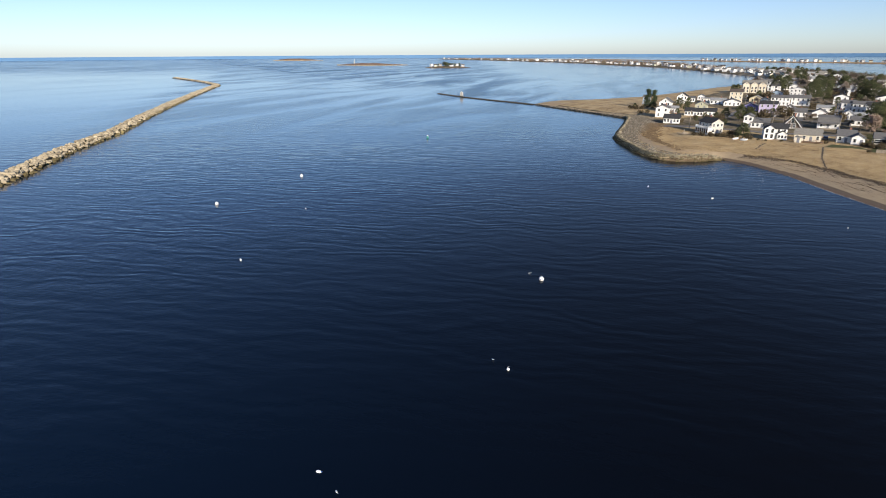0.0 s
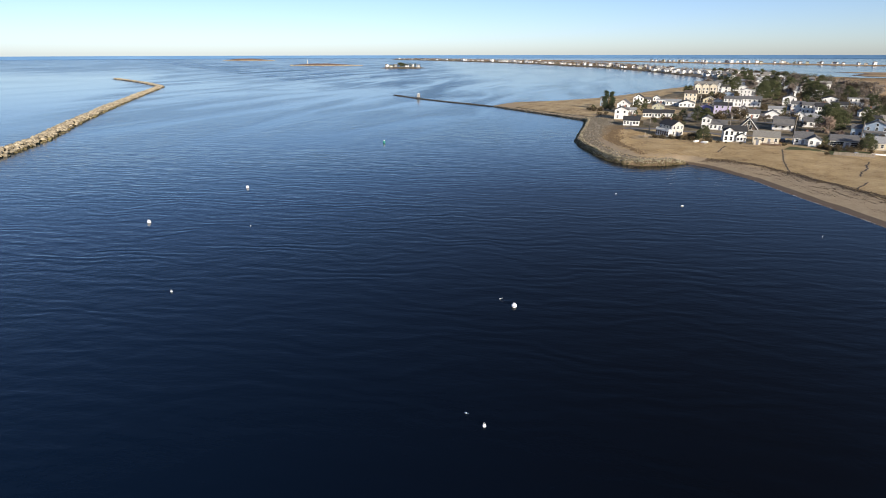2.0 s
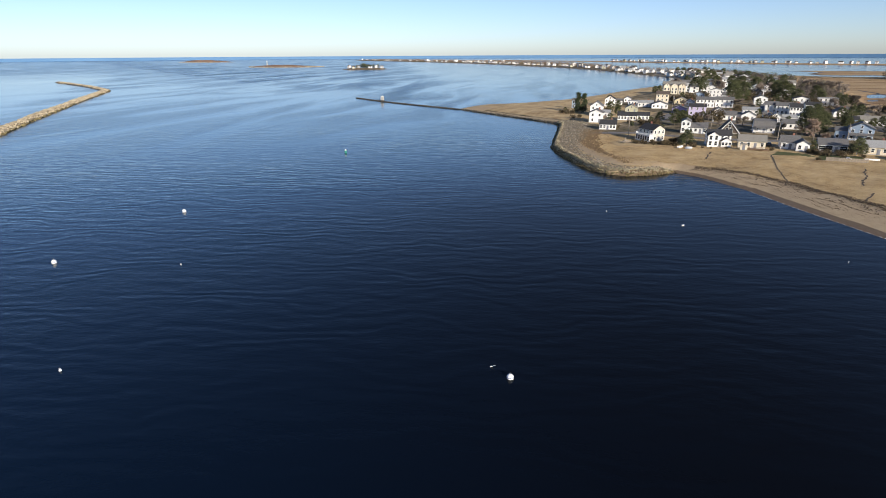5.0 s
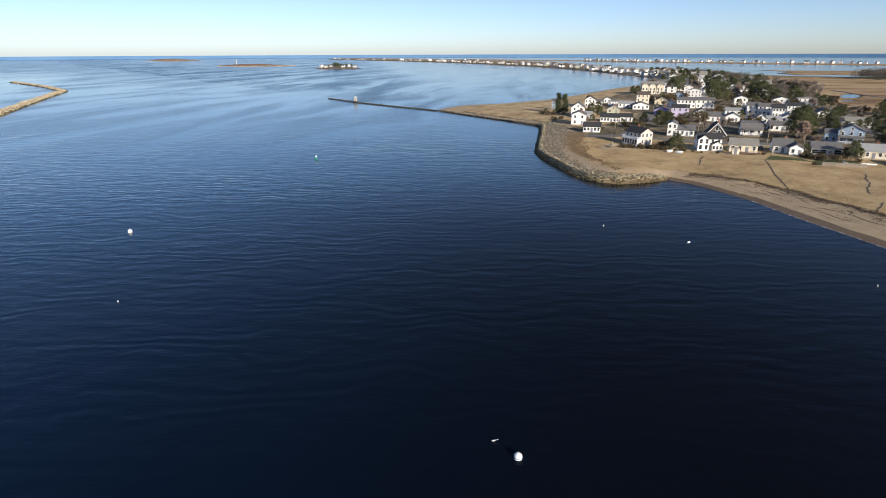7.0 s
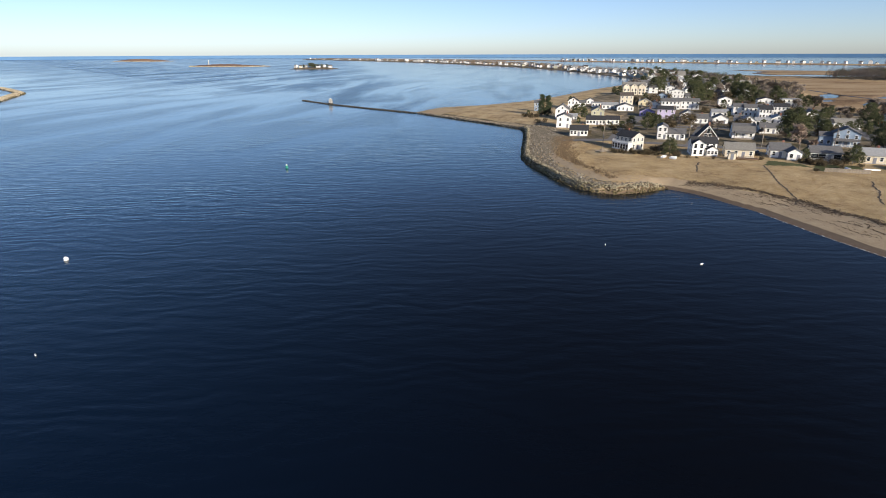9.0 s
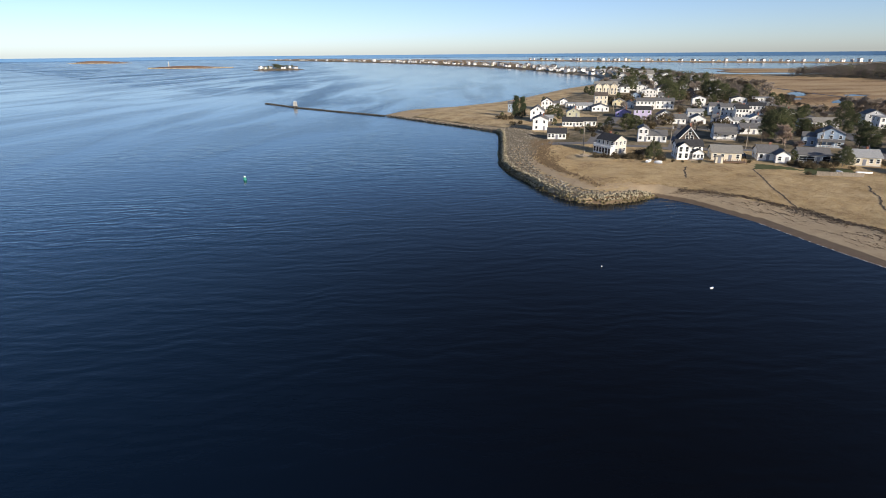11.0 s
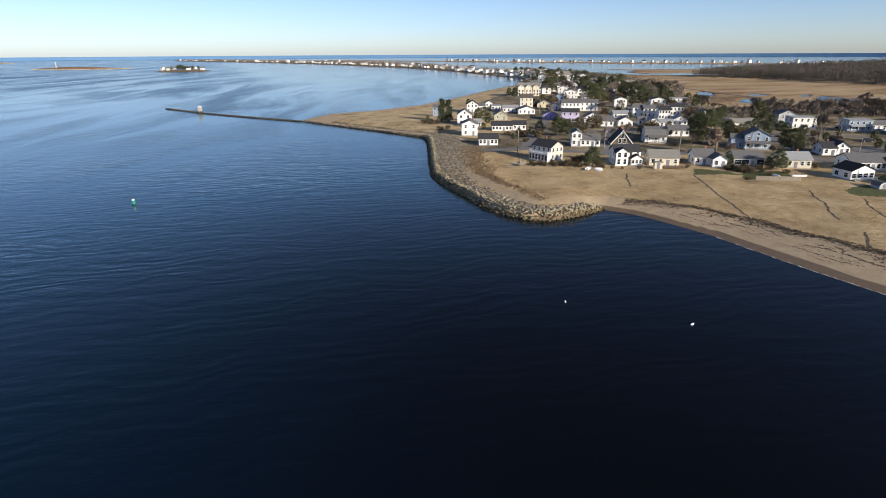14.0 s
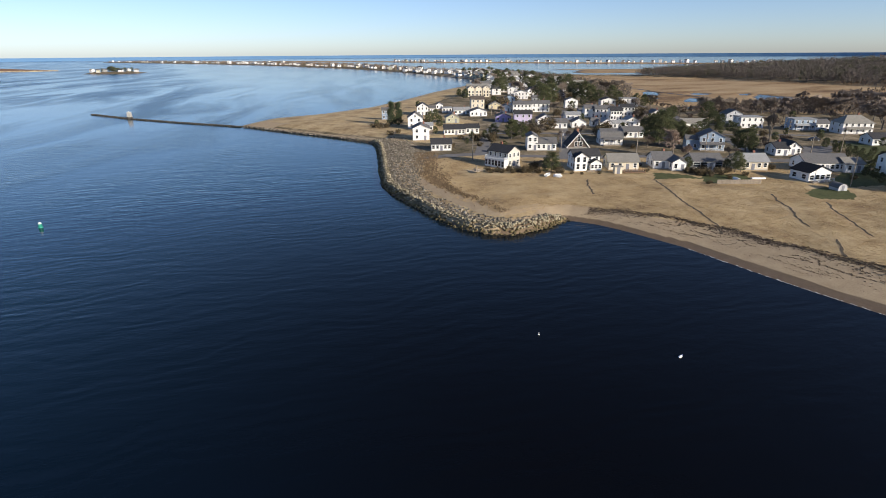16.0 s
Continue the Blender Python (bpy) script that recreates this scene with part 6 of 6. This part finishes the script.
def woods(name, label, spots, hmin, hmax, mat, per, size):
    """A far wood as loose crowns of small blades with trunks."""
    n = len(spots)
    xy = np.array(spots)
    z = height(xy[:, 0], xy[:, 1])
    h = rng.uniform(hmin, hmax, n)
    c = np.repeat(np.stack([xy[:, 0], xy[:, 1], z], 1), per, 0)
    hh = np.repeat(h, per)
    u = rng.normal(0, 1, (n * per, 3))
    u /= np.linalg.norm(u, axis=1)[:, None]
    rad = rng.uniform(0.35, 1.0, n * per) ** 0.6
    c = c + u * rad[:, None] * np.stack([hh * 0.30, hh * 0.30, hh * 0.46], 1)
    c[:, 2] += hh * 0.52
    m = len(c)
    a = rng.normal(0, 1, (m, 3)) * np.array([1, 1, 1.6])
    a /= np.linalg.norm(a, axis=1)[:, None]
    b = np.cross(a, rng.normal(0, 1, (m, 3)))
    b /= np.linalg.norm(b, axis=1)[:, None]
    s = size * rng.uniform(0.5, 1.4, (m, 1))
    V = np.stack([c - a * s, c + a * s, c + b * s * 0.5], 1).reshape(-1, 3)
    F3 = np.arange(m * 3).reshape(-1, 3)
    T = np.stack([np.stack([xy[:, 0] - 0.25, xy[:, 1], z - 0.5], 1), np.stack([xy[:, 0] + 0.25, xy[:, 1], z - 0.5], 1), np.stack([xy[:, 0], xy[:, 1] + 0.1, z + h * 0.8], 1)], 1).reshape(-1, 3)
    FT = np.arange(n * 3).reshape(-1, 3) + len(V)
    me = mesh_from(name, np.concatenate([V, T]).tolist(), np.concatenate([F3, FT]).tolist(), mat)
    return tagged(new(name, me), label, "wood", kind="stuff")


def fill(poly, n, prob=None):
    xs, ys = np.array([p[0] for p in poly]), np.array([p[1] for p in poly])
    x, y = rng.uniform(xs.min(), xs.max(), n * 4), rng.uniform(ys.min(), ys.max(), n * 4)
    k = inside(x, y, poly)
    return np.stack([x[k], y[k]], 1)[:n]


NEARWOOD = [(676, 760), (702, 711), (730, 661), (718, 566), (732, 503), (719, 426), (758, 328), (860, 265), (1000, 230), (1080, 420), (960, 620), (900, 800), (760, 797)]
woods("bare_wood", "dense leafless grey-brown wood beyond the marsh", fill(NEARWOOD, 3600), 9, 15, WOODS, 80, 0.75)
woods("pine_wood", "scattered dark pines in the far wood", fill(NEARWOOD, 520), 10, 16, WOODPINE, 80, 0.75)
woods("bare_wood", "far leafless wood on the rising ground", fill(WOODED, 2600), 10, 16, WOODS, 34, 1.4)
woods("pine_wood", "far dark pines on the rising ground", fill(WOODED, 700), 11, 17, WOODPINE, 34, 1.4)
PENIN = [(505, 1050), (500, 1499), (485, 1657), (442, 1840), (422, 2055), (343, 2372), (180, 2848), (-20, 3240), (-195, 3680), (80, 3380), (325, 2930), (515, 2530), (585, 2200), (620, 1800), (600, 1500), (565, 1300), (570, 1110), (590, 990)]
woods("bare_wood", "leafless brown trees between far houses", fill(PENIN, 3000), 5, 10, REDBRUSH, 26, 1.0)
woods("pine_wood", "dark pines between far houses", fill(PENIN, 420), 4, 9, WOODPINE, 30, 1.0)
MIDTREES = [(330, 520), (420, 660), (470, 760), (560, 980), (610, 960), (560, 800), (480, 620), (400, 500), (350, 430)]
woods("bare_wood", "leafless brown thicket behind the village", fill(MIDTREES, 420), 6, 10, WOODS, 60, 0.8)
woods("pine_wood", "dark pines behind the village", fill(MIDTREES, 110), 7, 12, WOODPINE, 80, 0.7)
THICKET = [(330, 330), (400, 275), (560, 182), (760, 130), (760, 260), (600, 250), (450, 330), (360, 372)]
woods("bare_wood", "leafless reddish-grey thicket at the marsh edge", fill(THICKET, 900), 3, 9, WOODS, 120, 0.4)
SCRUB = [(400, 285), (470, 305), (520, 380), (640, 425), (715, 430), (755, 332), (880, 240), (760, 135), (560, 186)]
woods("bare_wood", "low brown scrub across the marsh", fill(SCRUB, 900), 1.5, 4, BRUSH, 45, 0.5)
CREEK = [(315, 352), (330, 345), (420, 345), (500, 350), (520, 365), (400, 372), (330, 385)]
woods("bare_wood", "low brown brush along the marsh", fill(CREEK, 160), 2, 4, BRUSH, 40, 0.5)

# ---- dune grass, wrack, footpaths, foam ----
def tufts(name, label, pts, hmin, hmax, wide, blades, mat):
    z = height(pts[:, 0], pts[:, 1])
    base = np.repeat(np.stack([pts[:, 0], pts[:, 1], z - 0.03], 1), blades, 0)
    n = len(base)
    base[:, :2] += rng.normal(0, 0.16, (n, 2))
    a = rng.uniform(0, 6.3, n)
    w = wide * rng.uniform(0.6, 1.3, n)
    side = np.stack([np.cos(a), np.sin(a), np.zeros(n)], 1) * w[:, None]
    tip = base + np.stack([rng.normal(0, 0.3, n), rng.normal(0, 0.3, n), rng.uniform(hmin, hmax, n)], 1)
    V = np.stack([base - side, base + side, tip], 1).reshape(-1, 3)
    return tagged(new(name, mesh_from(name, V.tolist(), np.arange(3 * n).reshape(-1, 3).tolist(), mat)), label, "grass", kind="stuff")


PATHS = [[(141.9, 222.1), (136.2, 212.5), (130.6, 203.5), (125.8, 195.5), (122.2, 188.1), (120.1, 183.2), (117.2, 180.0)],
         [(155.0, 193.6), (150.0, 188.7), (145.7, 182.7), (139.8, 177.7), (134.9, 171.9)],
         [(160.1, 182.2), (153.4, 177.2), (148.5, 171.3), (139.5, 161.5)],
         [(131.6, 164.3), (127.1, 161.0), (123.0, 157.8)],
         [(124.4, 231.7), (119.7, 226.3), (116.9, 221.7), (112.7, 216.0)]]
FRONT = [(82.4, 209.9), (78.6, 230.9), (80.7, 253.0), (88.8, 276.2), (98.9, 286.4), (118.9, 280.9), (140.9, 259.3), (169.2, 245.9), (200.7, 219.2), (265.3, 174.5), (304.7, 143.3), (304.8, 62.9), (125.3, 60.7), (124.4, 151.0), (122.5, 169.2), (121.5, 179.3), (114.5, 193.3), (106.5, 206.3), (95.5, 210.1)]
cand = fill(FRONT, 130000)
cz = height(cand[:, 0], cand[:, 1])
keep = (cz > 1.85) & (dist_line(cand[:, 0], cand[:, 1], SHORE_RIPRAP[:13]) > 9 + 2.5 * np.sin(cand[:, 1] * 0.4))
for p in PATHS:
    keep &= dist_line(cand[:, 0], cand[:, 1], p) > 0.55
for p in LAWNS_AND_DARK:
    keep &= ~inside(cand[:, 0], cand[:, 1], p)
for o in scene.collection.objects:
    if o.parent is None and o.name.startswith(("house", "shed", "deck", "driftwood")) and o.location.y < 300:
        keep &= np.hypot(cand[:, 0] - o.location.x, cand[:, 1] - o.location.y) > 7.5
patch = np.sin(cand[:, 0] * 0.33 + 2 * np.sin(cand[:, 1] * 0.12)) * np.sin(cand[:, 1] * 0.29 + np.sin(cand[:, 0] * 0.2))
keep &= rng.uniform(-0.9, 1.0, len(cand)) < patch + 1.0
tufts("dune_grass", "dry straw-coloured dune grass", cand[keep], 0.05, 0.2, 0.085, 5, GRASS)
weed_pts = []
for x, y, a, b in along([(101.5, 299.0), (88.9, 268.7), (83.8, 252.2), (82.3, 236.8), (84.0, 227.4), (83.6, 214.4)], 0.05):
    o = rng.normal(0.4, 1.0 + 1.6 * float(smooth(238, 262, y)))
    if rng.uniform() < 0.3 + 0.7 * float(smooth(226, 250, y)):
        weed_pts.append((x + a * o, y + b * o))
tufts("brown_weeds", "dry dark-brown weeds along the inner edge of the riprap", np.array(weed_pts), 0.2, 0.75, 0.09, 6, DRYWEED)
spit_pts = fill(SAND_LOTS[0], 16000)
sd = dist_line(spit_pts[:, 0], spit_pts[:, 1], LAND, True)
tufts("spit_grass", "sparse straw-coloured grass on the sand spit", spit_pts[(sd > 8) & (rng.uniform(0, 1, len(spit_pts)) < smooth(6, 22, sd))], 0.08, 0.24, 0.1, 2, GRASS)

WRACK = [(104.5, 208.3), (110.5, 202.3), (114.0, 195.3), (116.5, 190.3), (120.0, 180.3), (121.4, 167.2), (122.9, 158.1), (123.9, 149.0), (125.3, 120.7), (126.3, 60.7)]
WATERLINE = [(98.5, 207.2), (101.8, 202.2), (103.8, 196.2), (105.5, 188.1), (106.8, 181.1), (107.0, 166.9), (107.3, 157.8), (108.1, 148.7), (109.8, 120.5), (111.0, 60.5)]
V, n_w = [], 0
for frac, dens, wid, sz in ((1.0, 30, 0.6, 0.21), (0.92, 14, 0.8, 0.18), (0.80, 10, 0.6, 0.17), (0.66, 8, 0.2, 0.14), (0.55, 5, 0.6, 0.12), (0.46, 6, 0.18, 0.12), (0.36, 3, 0.3, 0.1)):
    line = [(a[0] * frac + b[0] * (1 - frac), a[1] * frac + b[1] * (1 - frac)) for a, b in zip(WRACK, WATERLINE)]
    for x, y, a, b in along(line, 1.0 / dens):
        wave = math.sin(y * 0.7 + frac * 9) + math.sin(y * 0.23 + frac * 5)
        if frac < 0.99 and rng.uniform(-1.6, 1.6) > wave:
            continue
        o = rng.normal(0, wid) + 0.35 * math.sin(y * 0.45 + frac * 12)
        V.append((x + a * o, y + b * o, sz * rng.uniform(0.5, 1.5)))
V = np.array(V)
wz = height(V[:, 0], V[:, 1])
tri = []
for (x, y, s), z in zip(V, wz):
    a = rng.uniform(0, 6.3, 3) + np.array([0, 2.1, 4.2])
    r = s * rng.uniform(0.6, 1.5, 3)
    for k in range(3):
        tri.append((x + r[k] * math.cos(a[k]), y + 1.7 * r[k] * math.sin(a[k]), z + 0.02))
    tri.append((x, y, z + 0.05 + s * 0.5))
nW = len(V)
fw = [f for k in range(nW) for f in ((4 * k, 4 * k + 1, 4 * k + 3), (4 * k + 1, 4 * k + 2, 4 * k + 3), (4 * k + 2, 4 * k, 4 * k + 3))]
tagged(new("seaweed", mesh_from("seaweed", tri, fw, WEED)), "dark dried seaweed lines along the beach", "seaweed", kind="stuff")

for p in CREEK_LINES:
    V, Fc = [], []
    rows = list(along(p, 2.0))
    for x, y, a, b in rows:
        w = 2.0 + 0.7 * math.sin(y * 0.31)
        for o, z in ((-w, 0.02), (-w * 0.6, 0.16), (w * 0.6, 0.16), (w, 0.02)):
            V.append((x + a * o, y + b * o, hz(x, y) + z))
    for i in range(len(rows) - 1):
        for k in range(3):
            Fc.append((4 * i + k, 4 * i + k + 1, 4 * i + k + 5, 4 * i + k + 4))
    tagged(new("creek_bed", mesh_from("creek_bed", V, Fc, MUD)), "dark muddy tidal creek winding through brown marsh", "creek", kind="structure")

for p in PATHS:
    V, Fc = [], []
    rows = list(along(p, 0.8))
    for x, y, a, b in rows:
        o, w = 0.15 * math.sin(y * 1.7), 0.24 + 0.08 * math.sin(y * 2.9)
        for s in (-w, w):
            V.append((x + a * (o + s), y + b * (o + s), hz(x, y) + 0.045))
    for i in range(len(rows) - 1):
        Fc.append((2 * i, 2 * i + 1, 2 * i + 3, 2 * i + 2))
    tagged(new("footpath", mesh_from("footpath", V, Fc, SOIL)), "dark trodden footpath through dune grass", "footpath", kind="structure")

V, Fc = [], []
for x, y, a, b in along([(106.4, 180), (106.7, 166), (107.1, 157), (108.0, 148), (109.8, 120), (111.5, 60)], 0.5):
    if rng.uniform() > 0.35 + 0.5 * math.sin(y * 0.8) ** 2:
        continue
    o, w, l = rng.normal(-0.1, 0.1), rng.uniform(0.05, 0.16), rng.uniform(0.2, 0.5)
    k = len(V)
    for u, s in ((-l, 0), (0, -w), (l, 0), (0, w)):
        V.append((x + a * (o + s) - b * u, y + b * (o + s) + a * u, 0.05))
    Fc.append((k, k + 1, k + 2, k + 3))
tagged(new("foam", mesh_from("foam", V, Fc, FOAM)), "thin broken line of white foam on the beach", "foam", kind="stuff")
